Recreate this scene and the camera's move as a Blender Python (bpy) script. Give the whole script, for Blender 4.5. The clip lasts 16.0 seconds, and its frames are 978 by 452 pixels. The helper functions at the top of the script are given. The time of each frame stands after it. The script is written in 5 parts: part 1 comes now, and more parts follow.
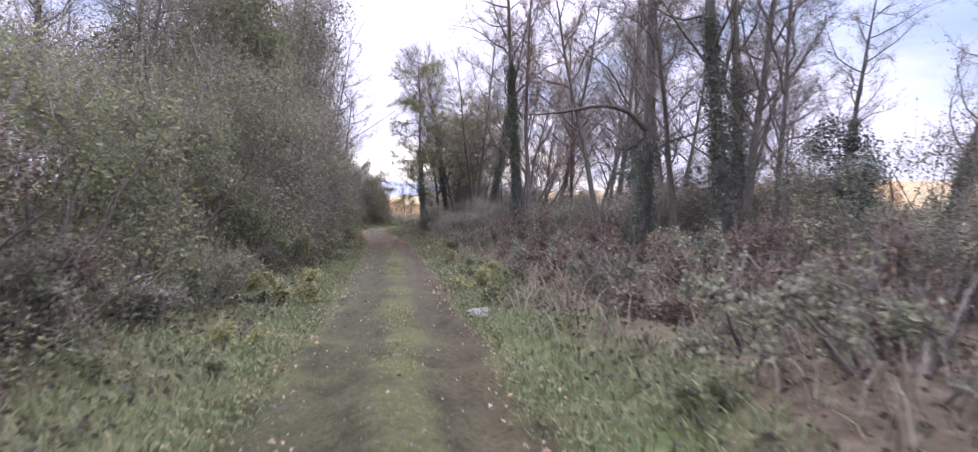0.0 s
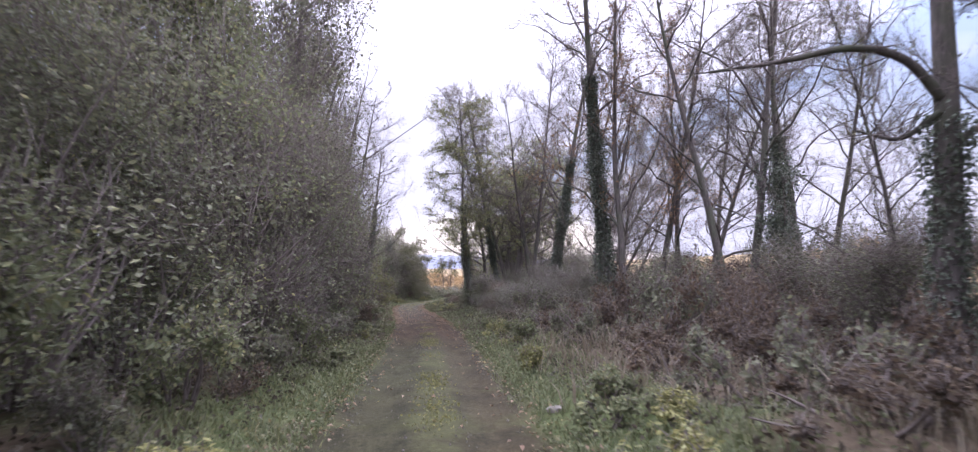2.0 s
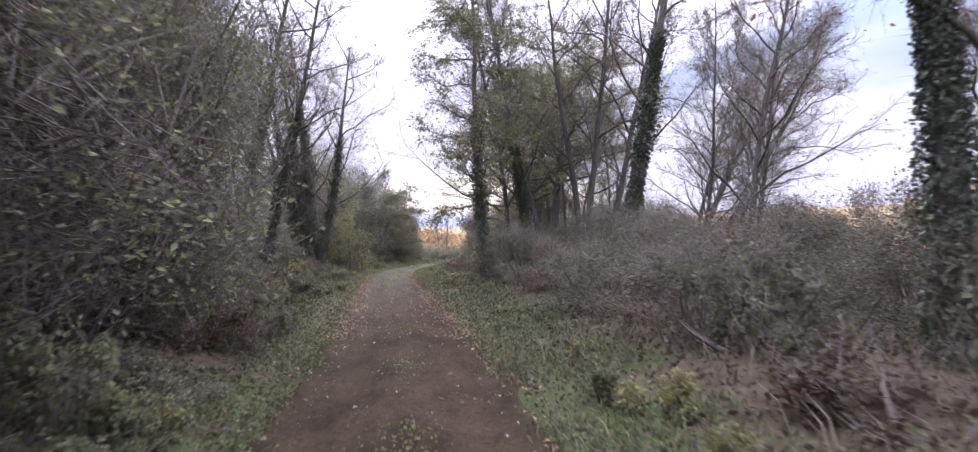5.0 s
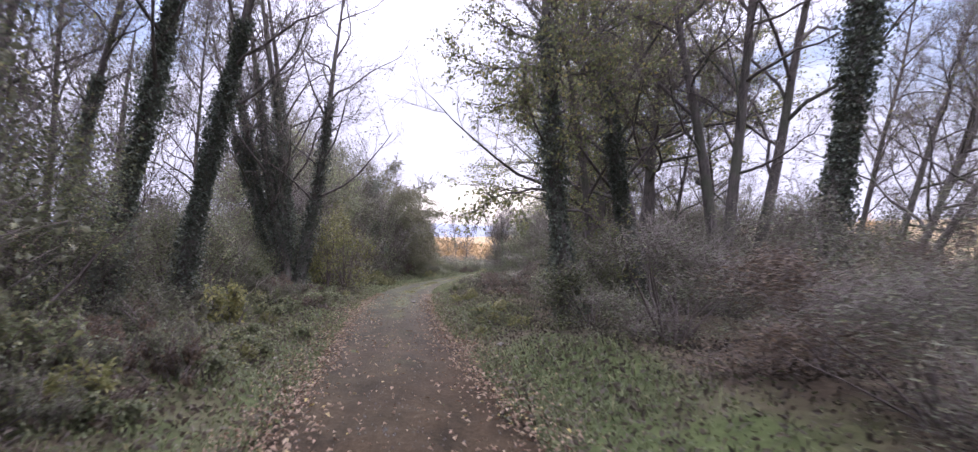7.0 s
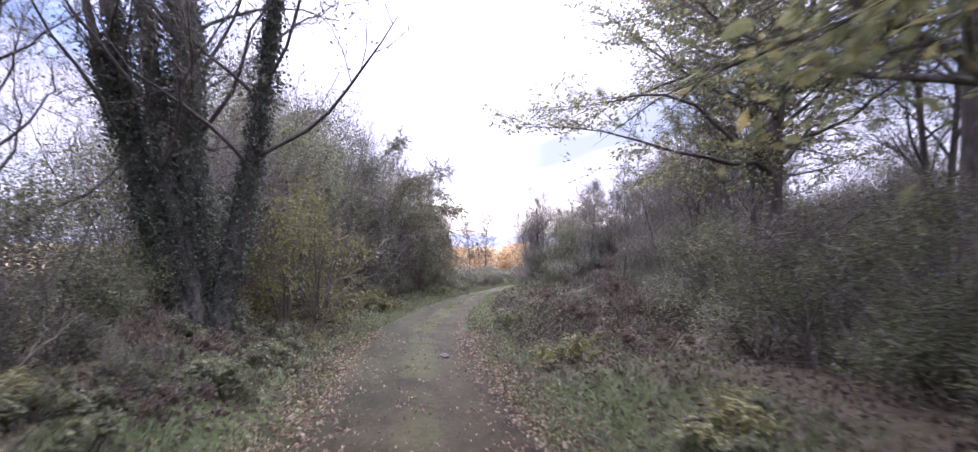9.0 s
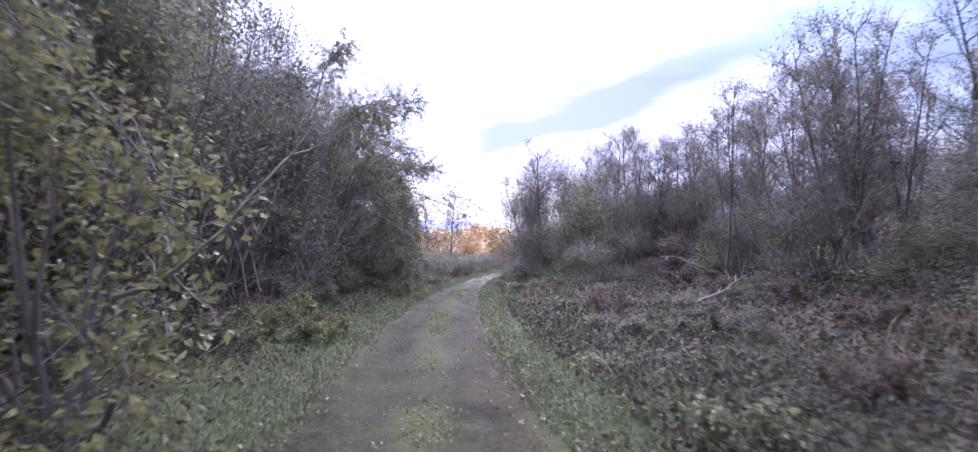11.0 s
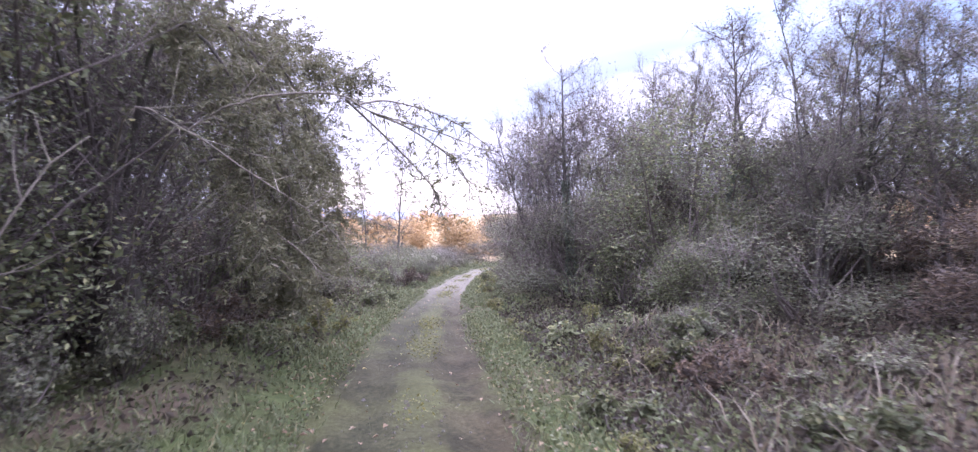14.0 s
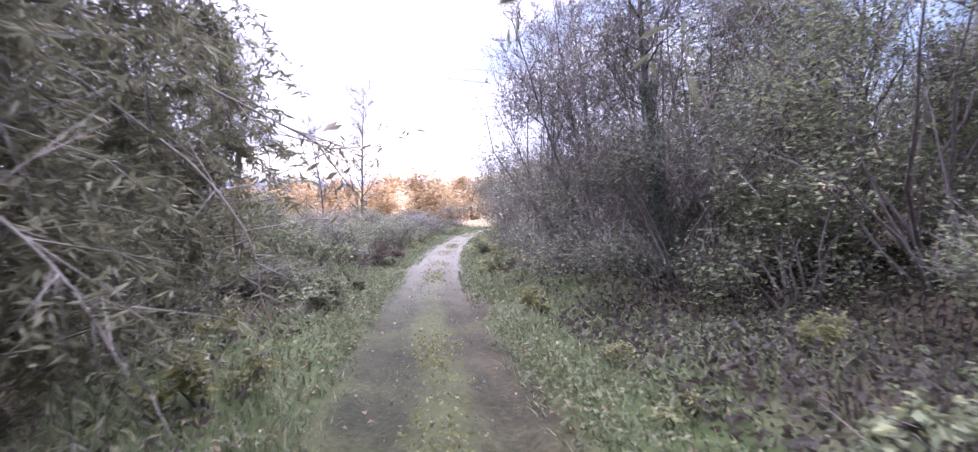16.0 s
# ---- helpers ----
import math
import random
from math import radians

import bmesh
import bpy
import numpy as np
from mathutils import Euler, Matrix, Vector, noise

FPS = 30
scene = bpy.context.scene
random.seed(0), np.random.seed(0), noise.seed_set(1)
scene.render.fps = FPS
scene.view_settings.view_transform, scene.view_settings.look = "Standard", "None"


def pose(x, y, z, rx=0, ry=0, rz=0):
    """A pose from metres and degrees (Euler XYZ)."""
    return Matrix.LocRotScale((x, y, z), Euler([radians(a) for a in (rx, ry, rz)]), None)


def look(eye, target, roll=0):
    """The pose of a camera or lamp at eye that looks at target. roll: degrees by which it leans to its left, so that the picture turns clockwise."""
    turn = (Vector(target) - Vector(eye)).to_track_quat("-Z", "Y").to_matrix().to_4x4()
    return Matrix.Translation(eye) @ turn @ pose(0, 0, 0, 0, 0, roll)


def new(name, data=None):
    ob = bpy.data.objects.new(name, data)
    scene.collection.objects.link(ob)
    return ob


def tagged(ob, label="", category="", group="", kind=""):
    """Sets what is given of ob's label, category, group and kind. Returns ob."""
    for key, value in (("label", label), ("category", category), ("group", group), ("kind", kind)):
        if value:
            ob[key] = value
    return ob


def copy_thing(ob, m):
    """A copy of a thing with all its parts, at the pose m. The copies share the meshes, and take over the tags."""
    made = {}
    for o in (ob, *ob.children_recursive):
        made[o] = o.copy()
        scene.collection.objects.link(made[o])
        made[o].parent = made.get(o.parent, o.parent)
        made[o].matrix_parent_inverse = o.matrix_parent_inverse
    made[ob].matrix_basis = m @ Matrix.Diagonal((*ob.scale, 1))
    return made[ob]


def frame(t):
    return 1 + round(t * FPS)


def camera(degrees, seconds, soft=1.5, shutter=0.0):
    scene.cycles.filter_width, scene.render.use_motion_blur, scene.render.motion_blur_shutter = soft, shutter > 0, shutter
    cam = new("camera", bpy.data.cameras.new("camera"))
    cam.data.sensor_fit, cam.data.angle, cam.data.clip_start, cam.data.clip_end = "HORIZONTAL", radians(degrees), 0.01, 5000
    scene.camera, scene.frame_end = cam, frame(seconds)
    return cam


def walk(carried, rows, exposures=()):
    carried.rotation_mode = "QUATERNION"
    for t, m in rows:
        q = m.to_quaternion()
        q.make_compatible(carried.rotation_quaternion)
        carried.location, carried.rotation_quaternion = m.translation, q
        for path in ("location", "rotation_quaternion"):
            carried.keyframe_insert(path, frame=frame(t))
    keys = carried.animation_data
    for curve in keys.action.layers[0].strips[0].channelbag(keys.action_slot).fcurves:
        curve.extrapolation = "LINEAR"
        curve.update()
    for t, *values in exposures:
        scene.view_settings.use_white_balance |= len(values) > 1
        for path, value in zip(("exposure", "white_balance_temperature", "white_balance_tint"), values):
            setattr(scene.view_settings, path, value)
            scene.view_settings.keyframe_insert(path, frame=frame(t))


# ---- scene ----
# Seconds; place in metres; heading to the left of +y, tilt upwards and lean to the left in degrees.
PATH = [
    (0, -0.00, -0.00, 1.46, -6.97, -0.88, 0.86),
    (0.5, 0.03, 2.52, 1.44, -5.77, 1.43, 0.27),
    (1, -0.09, 4.90, 1.41, -5.04, 2.97, -0.38),
    (1.5, 0.00, 7.18, 1.38, -5.17, 2.47, -0.57),
    (2, -0.01, 9.56, 1.34, -4.04, 4.64, -0.14),
    (2.5, -0.08, 12.08, 1.36, -4.48, 4.16, 0.82),
    (3, -0.16, 14.65, 1.37, -4.79, 3.27, 0.02),
    (3.5, -0.09, 17.31, 1.38, -3.04, 1.97, -0.99),
    (4.5, -0.04, 22.55, 1.39, -5.13, 0.57, -0.28),
    (5, -0.07, 25.08, 1.39, -4.59, 1.50, -0.22),
    (6, -0.15, 30.10, 1.39, -3.55, 3.23, 0.52),
    (6.5, -0.29, 32.63, 1.40, -3.27, 2.55, 0.84),
    (7, -0.47, 35.25, 1.42, -3.64, 2.30, 0.53),
    (7.5, -0.67, 37.92, 1.42, -3.71, 1.90, 0.28),
    (8, -0.85, 40.53, 1.40, -5.23, 1.91, -2.65),
    (8.5, -1.05, 43.42, 1.39, -4.74, 2.30, 1.07),
    (9, -1.31, 46.50, 1.38, -3.48, 3.06, -0.43),
    (9.5, -1.58, 49.41, 1.39, -6.63, 1.83, 1.04),
    (10.5, -1.93, 55.13, 1.38, -7.61, 1.67, -0.13),
    (11, -1.98, 57.86, 1.36, -7.84, 1.91, -0.28),
    (12, -1.85, 62.59, 1.35, -11.53, 0.77, -0.41),
    (12.5, -1.68, 64.57, 1.43, -10.07, -0.46, -0.10),
    (13, -1.42, 66.51, 1.49, -12.30, -0.26, -0.78),
    (13.5, -1.31, 68.36, 1.48, -10.88, -0.71, -0.88),
    (14, -1.19, 70.20, 1.46, -12.37, 1.12, -0.55),
    (14.5, -1.05, 71.89, 1.44, -13.22, 0.06, -1.30),
    (15, -0.89, 73.46, 1.41, -13.70, -0.53, -2.02),
    (15.5, -0.79, 74.98, 1.37, -14.08, -1.48, -2.46),
    (16, -0.63, 76.48, 1.32, -15.18, -1.69, -2.91),
]

cam = camera(66.4, 16.0, soft=1.25, shutter=0.3)
walk(cam, [(t, pose(x, y, z, 90 + tilt, -lean, head)) for t, x, y, z, head, tilt, lean in PATH],
     [(0.0, 1.75, 5650, 28), (0.5, 1.52, 5650, 28), (1.0, 1.5, 5650, 28), (3.5, 1.72, 5750, 27), (6.0, 1.7, 5750, 27), (7.0, 1.66, 5700, 28), (8.5, 1.82, 5600, 32), (9.5, 1.78, 5400, 33), (12.0, 1.83, 5080, 38), (13.0, 2.02, 5150, 37), (14.0, 2.1, 5400, 36), (16.0, 2.2, 5350, 36)])

# ---- daylight: a bright clouded sky with a veiled low sun ahead ----
SUN_UP, SUN_RIGHT = 24, 8
world = bpy.data.worlds.new("sky")
scene.world = world
world.use_nodes = True
wn, wl = world.node_tree.nodes, world.node_tree.links
wn.clear()
w_out = wn.new("ShaderNodeOutputWorld")
w_bg = wn.new("ShaderNodeBackground")
w_sky = wn.new("ShaderNodeTexSky")
w_sky.sky_type, w_sky.sun_disc = "NISHITA", False
w_sky.sun_elevation, w_sky.sun_rotation = radians(SUN_UP), radians(SUN_RIGHT)
w_sky.dust_density = 1.0
w_gain = wn.new("ShaderNodeMix")
w_gain.data_type, w_gain.blend_type = "RGBA", "MULTIPLY"
w_gain.inputs["Factor"].default_value = 1.0
w_gain.inputs["B"].default_value = (0.085, 0.09, 0.098, 1)
w_co = wn.new("ShaderNodeTexCoord")
w_map = wn.new("ShaderNodeMapping")
w_map.inputs["Scale"].default_value = (1.0, 1.0, 3.2)
w_noise = wn.new("ShaderNodeTexNoise")
w_noise.inputs["Scale"].default_value, w_noise.inputs["Detail"].default_value = 2.1, 7.0
w_ramp = wn.new("ShaderNodeValToRGB")
w_ramp.color_ramp.elements[0].position, w_ramp.color_ramp.elements[1].position = 0.37, 0.47
w_mix = wn.new("ShaderNodeMix")
w_mix.data_type = "RGBA"
w_mix.inputs["B"].default_value = (1.05, 1.05, 1.1, 1)
wl.new(w_co.outputs["Generated"], w_map.inputs["Vector"])
wl.new(w_map.outputs["Vector"], w_noise.inputs["Vector"])
wl.new(w_noise.outputs["Fac"], w_ramp.inputs["Fac"])
w_sep = wn.new("ShaderNodeSeparateXYZ")
w_low = wn.new("ShaderNodeMapRange")
w_low.inputs["From Min"].default_value, w_low.inputs["From Max"].default_value = 0.02, 0.12
w_low.inputs["To Min"].default_value, w_low.inputs["To Max"].default_value = 0.9, 0.0
w_max = wn.new("ShaderNodeMath")
w_max.operation = "MAXIMUM"
wl.new(w_co.outputs["Generated"], w_sep.inputs["Vector"])
wl.new(w_sep.outputs["Z"], w_low.inputs["Value"])
wl.new(w_low.outputs["Result"], w_max.inputs[0])
wl.new(w_ramp.outputs["Color"], w_max.inputs[1])


def sky_math(kind, a, b):
    m = wn.new("ShaderNodeMath")
    m.operation = kind
    for value, socket in ((a, m.inputs[0]), (b, m.inputs[1])):
        if isinstance(value, float):
            socket.default_value = value
        else:
            wl.new(value, socket)
    return m.outputs["Value"]


def sky_range(value, from_a, from_b, to_a, to_b):
    m = wn.new("ShaderNodeMapRange")
    m.interpolation_type = "SMOOTHSTEP"
    for key, v in (("From Min", from_a), ("From Max", from_b), ("To Min", to_a), ("To Max", to_b)):
        m.inputs[key].default_value = v
    wl.new(value, m.inputs["Value"])
    return m.outputs["Result"]


# a streak of clear pale blue that climbs to the right between two banks of cloud
w_off = sky_math("SUBTRACT", sky_math("SUBTRACT", w_sep.outputs["Z"], sky_math("MULTIPLY", w_sep.outputs["X"], 0.3)), 0.105)
w_off = sky_math("ADD", w_off, sky_math("MULTIPLY", sky_math("SUBTRACT", w_noise.outputs["Fac"], 0.5), 0.22))
w_streak = sky_math("MULTIPLY", sky_range(sky_math("ABSOLUTE", w_off, 0.0), 0.012, 0.05, 0.85, 0.0), sky_range(w_sep.outputs["X"], 0.05, 0.14, 0.0, 1.0))
w_cover = sky_math("MULTIPLY", w_max.outputs["Value"], sky_math("SUBTRACT", 1.0, w_streak))
wl.new(w_cover, w_mix.inputs["Factor"])
wl.new(w_sky.outputs["Color"], w_gain.inputs["A"])
w_clear = wn.new("ShaderNodeMix")
w_clear.data_type = "RGBA"
w_clear.inputs["B"].default_value = (0.46, 0.58, 0.74, 1)
wl.new(w_streak, w_clear.inputs["Factor"])
wl.new(w_gain.outputs["Result"], w_clear.inputs["A"])
wl.new(w_clear.outputs["Result"], w_mix.inputs["A"])
wl.new(w_mix.outputs["Result"], w_bg.inputs["Color"])
w_dome = wn.new("ShaderNodeMapRange")
w_dome.inputs["From Min"].default_value, w_dome.inputs["From Max"].default_value = 0.22, 1.0
w_dome.inputs["To Min"].default_value, w_dome.inputs["To Max"].default_value = 0.33, 2.25
wl.new(w_sep.outputs["Z"], w_dome.inputs["Value"])
wl.new(w_dome.outputs["Result"], w_bg.inputs["Strength"])
wl.new(w_bg.outputs["Background"], w_out.inputs["Surface"])

sun = new("sun", bpy.data.lights.new("sun", "SUN"))
sun.data.energy, sun.data.angle, sun.data.color = 1.2, radians(12), (1.0, 0.93, 0.82)
sun.matrix_world = look((0, 0, 30), Vector((0, 0, 30)) - Vector((math.sin(radians(SUN_RIGHT)) * math.cos(radians(SUN_UP)),
                        math.cos(radians(SUN_RIGHT)) * math.cos(radians(SUN_UP)), math.sin(radians(SUN_UP)))))


# ---- materials ----
def surface(name, roughness=0.9, gloss=0.06):
    m = bpy.data.materials.new(name)
    m.use_nodes = True
    n, l = m.node_tree.nodes, m.node_tree.links
    b = n["Principled BSDF"]
    b.inputs["Roughness"].default_value = roughness
    b.inputs["Specular IOR Level"].default_value = gloss
    return m, n, l, b


def ramp(n, stops):
    r = n.new("ShaderNodeValToRGB")
    e = r.color_ramp.elements
    e[0].position, e[0].color = stops[0][0], (*stops[0][1], 1)
    e[1].position, e[1].color = stops[-1][0], (*stops[-1][1], 1)
    for p, c in stops[1:-1]:
        e.new(p).color = (*c, 1)
    return r


def noise_of(n, l, scale, detail=5.0, rough=0.6, stretch=None):
    co = n.new("ShaderNodeTexCoord")
    t = n.new("ShaderNodeTexNoise")
    t.inputs["Scale"].default_value, t.inputs["Detail"].default_value, t.inputs["Roughness"].default_value = scale, detail, rough
    if stretch:
        mp = n.new("ShaderNodeMapping")
        mp.inputs["Scale"].default_value = stretch
        l.new(co.outputs["Object"], mp.inputs["Vector"])
        l.new(mp.outputs["Vector"], t.inputs["Vector"])
    else:
        l.new(co.outputs["Object"], t.inputs["Vector"])
    return t


def mixed(n, l, factor, a, b, blend="MIX"):
    mx = n.new("ShaderNodeMix")
    mx.data_type, mx.blend_type = "RGBA", blend
    for value, key in ((factor, "Factor"), (a, "A"), (b, "B")):
        if isinstance(value, (float, int)):
            mx.inputs[key].default_value = value
        elif isinstance(value, tuple):
            mx.inputs[key].default_value = (*value, 1)
        else:
            l.new(value, mx.inputs[key])
    return mx.outputs["Result"]


def bumped(n, l, b, height, strength, distance=0.02):
    bp = n.new("ShaderNodeBump")
    bp.inputs["Strength"].default_value, bp.inputs["Distance"].default_value = strength, distance
    l.new(height, bp.inputs["Height"])
    l.new(bp.outputs["Normal"], b.inputs["Normal"])


def leaf_material(name, stops, through_light=0.34, roughness=0.6, gloss=0.12):
    """Leaves: each one its own tint out of the ramp, each plant shifted a little, and thin enough to glow against the light."""
    m, n, l, b = surface(name, roughness, gloss)
    geo, info = n.new("ShaderNodeNewGeometry"), n.new("ShaderNodeObjectInfo")
    mean = [sum(c[i] for _, c in stops) / len(stops) for i in range(3)]
    r = ramp(n, [(p, tuple(0.68 * c[i] + 0.32 * mean[i] for i in range(3))) for p, c in stops])
    l.new(geo.outputs["Random Per Island"], r.inputs["Fac"])
    hue = n.new("ShaderNodeHueSaturation")
    shift = n.new("ShaderNodeMapRange")
    shift.inputs["To Min"].default_value, shift.inputs["To Max"].default_value = 0.7, 1.3
    l.new(info.outputs["Random"], shift.inputs["Value"])
    l.new(shift.outputs["Result"], hue.inputs["Value"])
    l.new(r.outputs["Color"], hue.inputs["Color"])
    grain = noise_of(n, l, 40.0, 3.0)
    col = mixed(n, l, 0.25, hue.outputs["Color"], grain.outputs["Color"], "SOFT_LIGHT")
    l.new(col, b.inputs["Base Color"])
    tr = n.new("ShaderNodeBsdfTranslucent")
    l.new(col, tr.inputs["Color"])
    mx = n.new("ShaderNodeMixShader")
    mx.inputs["Fac"].default_value = through_light
    l.new(b.outputs["BSDF"], mx.inputs[1])
    l.new(tr.outputs["BSDF"], mx.inputs[2])
    l.new(mx.outputs["Shader"], n["Material Output"].inputs["Surface"])
    return m


def bark_material(name, dark, light, moss):
    m, n, l, b = surface(name, 0.95)
    t = noise_of(n, l, 3.0, 8.0, 0.7, (6, 6, 1.2))
    r = ramp(n, [(0.3, dark), (0.7, light)])
    l.new(t.outputs["Fac"], r.inputs["Fac"])
    patch = noise_of(n, l, 1.1, 4.0)
    pr = ramp(n, [(0.48, (0, 0, 0)), (0.68, (1, 1, 1))])
    l.new(patch.outputs["Fac"], pr.inputs["Fac"])
    l.new(mixed(n, l, pr.outputs["Color"], r.outputs["Color"], moss), b.inputs["Base Color"])
    bumped(n, l, b, t.outputs["Fac"], 0.6, 0.03)
    return m


BARK = bark_material("grey_brown_bark", (0.05, 0.043, 0.038), (0.14, 0.122, 0.108), (0.075, 0.082, 0.052))
TWIG = bark_material("twig_bark", (0.065, 0.053, 0.046), (0.18, 0.152, 0.133), (0.105, 0.093, 0.078))
PALE = bark_material("pale_dead_wood", (0.13, 0.11, 0.085), (0.29, 0.255, 0.21), (0.16, 0.15, 0.1))
LEAF_GREEN = leaf_material("grey_green_leaves", [(0.0, (0.06, 0.068, 0.04)), (0.55, (0.115, 0.13, 0.072)), (0.85, (0.17, 0.185, 0.1)), (0.96, (0.25, 0.24, 0.11)), (1.0, (0.28, 0.26, 0.11))])
LEAF_DULL = leaf_material("dull_brown_green_leaves", [(0.0, (0.07, 0.07, 0.05)), (0.5, (0.116, 0.118, 0.078)), (0.85, (0.16, 0.165, 0.108)), (1.0, (0.26, 0.255, 0.13))])
LEAF_YELLOW = leaf_material("yellow_green_leaves", [(0.0, (0.099, 0.099, 0.044)), (0.6, (0.176, 0.176, 0.0715)), (1.0, (0.286, 0.264, 0.099))])
LEAF_RUST = leaf_material("rust_brown_leaves", [(0.0, (0.05, 0.037, 0.03)), (0.6, (0.1, 0.075, 0.055)), (1.0, (0.165, 0.124, 0.074))])
LEAF_IVY = leaf_material("dark_ivy_leaves", [(0.0, (0.058, 0.066, 0.05)), (0.7, (0.095, 0.11, 0.076)), (1.0, (0.15, 0.17, 0.11))], 0.2, 0.5, 0.25)
LEAF_OAK = leaf_material("yellowing_oak_leaves", [(0.0, (0.085, 0.105, 0.05)), (0.5, (0.145, 0.165, 0.08)), (0.8, (0.2, 0.2, 0.09)), (1.0, (0.31, 0.25, 0.09))], 0.55)
LEAF_GOLD = leaf_material("golden_leaves", [(0.0, (0.3, 0.2, 0.09)), (0.5, (0.42, 0.29, 0.145)), (1.0, (0.48, 0.36, 0.2))], 0.45)
LEAF_RUSSET = leaf_material("russet_leaves", [(0.0, (0.12, 0.07, 0.04)), (0.6, (0.24, 0.14, 0.07)), (1.0, (0.36, 0.23, 0.1))], 0.5)
LEAF_WILLOW = leaf_material("olive_willow_leaves", [(0.0, (0.092, 0.092, 0.0517)), (0.6, (0.172, 0.167, 0.0862)), (0.9, (0.253, 0.241, 0.127)), (1.0, (0.391, 0.368, 0.265))])
GRASS = leaf_material("autumn_grass", [(0.0, (0.05, 0.062, 0.03)), (0.6, (0.085, 0.102, 0.047)), (0.9, (0.125, 0.135, 0.062)), (1.0, (0.21, 0.18, 0.1))])
STRAW = leaf_material("bleached_straw", [(0.0, (0.115, 0.092, 0.058)), (0.6, (0.18, 0.148, 0.1)), (1.0, (0.26, 0.225, 0.168))])
DEAD = leaf_material("dead_bracken", [(0.0, (0.042, 0.034, 0.025)), (0.6, (0.072, 0.059, 0.042)), (1.0, (0.125, 0.105, 0.077))])
LITTER = leaf_material("fallen_leaves", [(0.0, (0.12, 0.08, 0.06)), (0.4, (0.2, 0.13, 0.095)), (0.75, (0.27, 0.195, 0.14)), (0.93, (0.34, 0.27, 0.2)), (1.0, (0.42, 0.35, 0.11))], 0.1, 0.8)


def ground_material():
    m, n, l, b = surface("woodland_ground", 1.0)
    fine, coarse = noise_of(n, l, 5.0, 8.0, 0.7), noise_of(n, l, 0.35, 4.0)
    soil = ramp(n, [(0.3, (0.035, 0.026, 0.017)), (0.55, (0.075, 0.058, 0.038)), (0.75, (0.125, 0.1, 0.068))])
    green = ramp(n, [(0.3, (0.026, 0.034, 0.012)), (0.5, (0.05, 0.062, 0.022)), (0.7, (0.08, 0.092, 0.036))])
    l.new(fine.outputs["Fac"], soil.inputs["Fac"])
    l.new(fine.outputs["Fac"], green.inputs["Fac"])
    patch = ramp(n, [(0.42, (0, 0, 0)), (0.58, (1, 1, 1))])
    # grass holds only a strip along the track
    gco, gsep = n.new("ShaderNodeUVMap"), n.new("ShaderNodeSeparateXYZ")
    gco.uv_map = "beside"
    l.new(gco.outputs["UV"], gsep.inputs["Vector"])
    beside = n.new("ShaderNodeMapRange")
    beside.inputs["From Min"].default_value, beside.inputs["From Max"].default_value = 0.06, 0.2
    beside.inputs["To Min"].default_value, beside.inputs["To Max"].default_value = 0.1, -0.12
    l.new(gsep.outputs["X"], beside.inputs["Value"])
    green_at = n.new("ShaderNodeMath")
    green_at.operation = "ADD"
    l.new(coarse.outputs["Fac"], green_at.inputs[0])
    l.new(beside.outputs["Result"], green_at.inputs[1])
    l.new(green_at.outputs["Value"], patch.inputs["Fac"])
    near = mixed(n, l, patch.outputs["Color"], soil.outputs["Color"], green.outputs["Color"])
    # the open straw-coloured fields lie beyond the wood's edge
    co, sep = n.new("ShaderNodeTexCoord"), n.new("ShaderNodeSeparateXYZ")
    l.new(co.outputs["Object"], sep.inputs["Vector"])
    east, north = n.new("ShaderNodeMapRange"), n.new("ShaderNodeMapRange")
    east.inputs["From Min"].default_value, east.inputs["From Max"].default_value = 16, 24
    north.inputs["From Min"].default_value, north.inputs["From Max"].default_value = 112, 126
    l.new(sep.outputs["X"], east.inputs["Value"])
    l.new(sep.outputs["Y"], north.inputs["Value"])
    far = n.new("ShaderNodeMath")
    far.operation = "MAXIMUM"
    l.new(east.outputs["Result"], far.inputs[0])
    l.new(north.outputs["Result"], far.inputs[1])
    field_n = noise_of(n, l, 0.09, 8.0, 0.7)
    field = ramp(n, [(0.3, (0.17, 0.135, 0.07)), (0.5, (0.28, 0.2, 0.105)), (0.62, (0.2, 0.17, 0.085)), (0.75, (0.27, 0.22, 0.12))])
    l.new(field_n.outputs["Fac"], field.inputs["Fac"])
    l.new(mixed(n, l, far.outputs["Value"], near, field.outputs["Color"]), b.inputs["Base Color"])
    bumped(n, l, b, fine.outputs["Fac"], 0.5, 0.05)
    return m


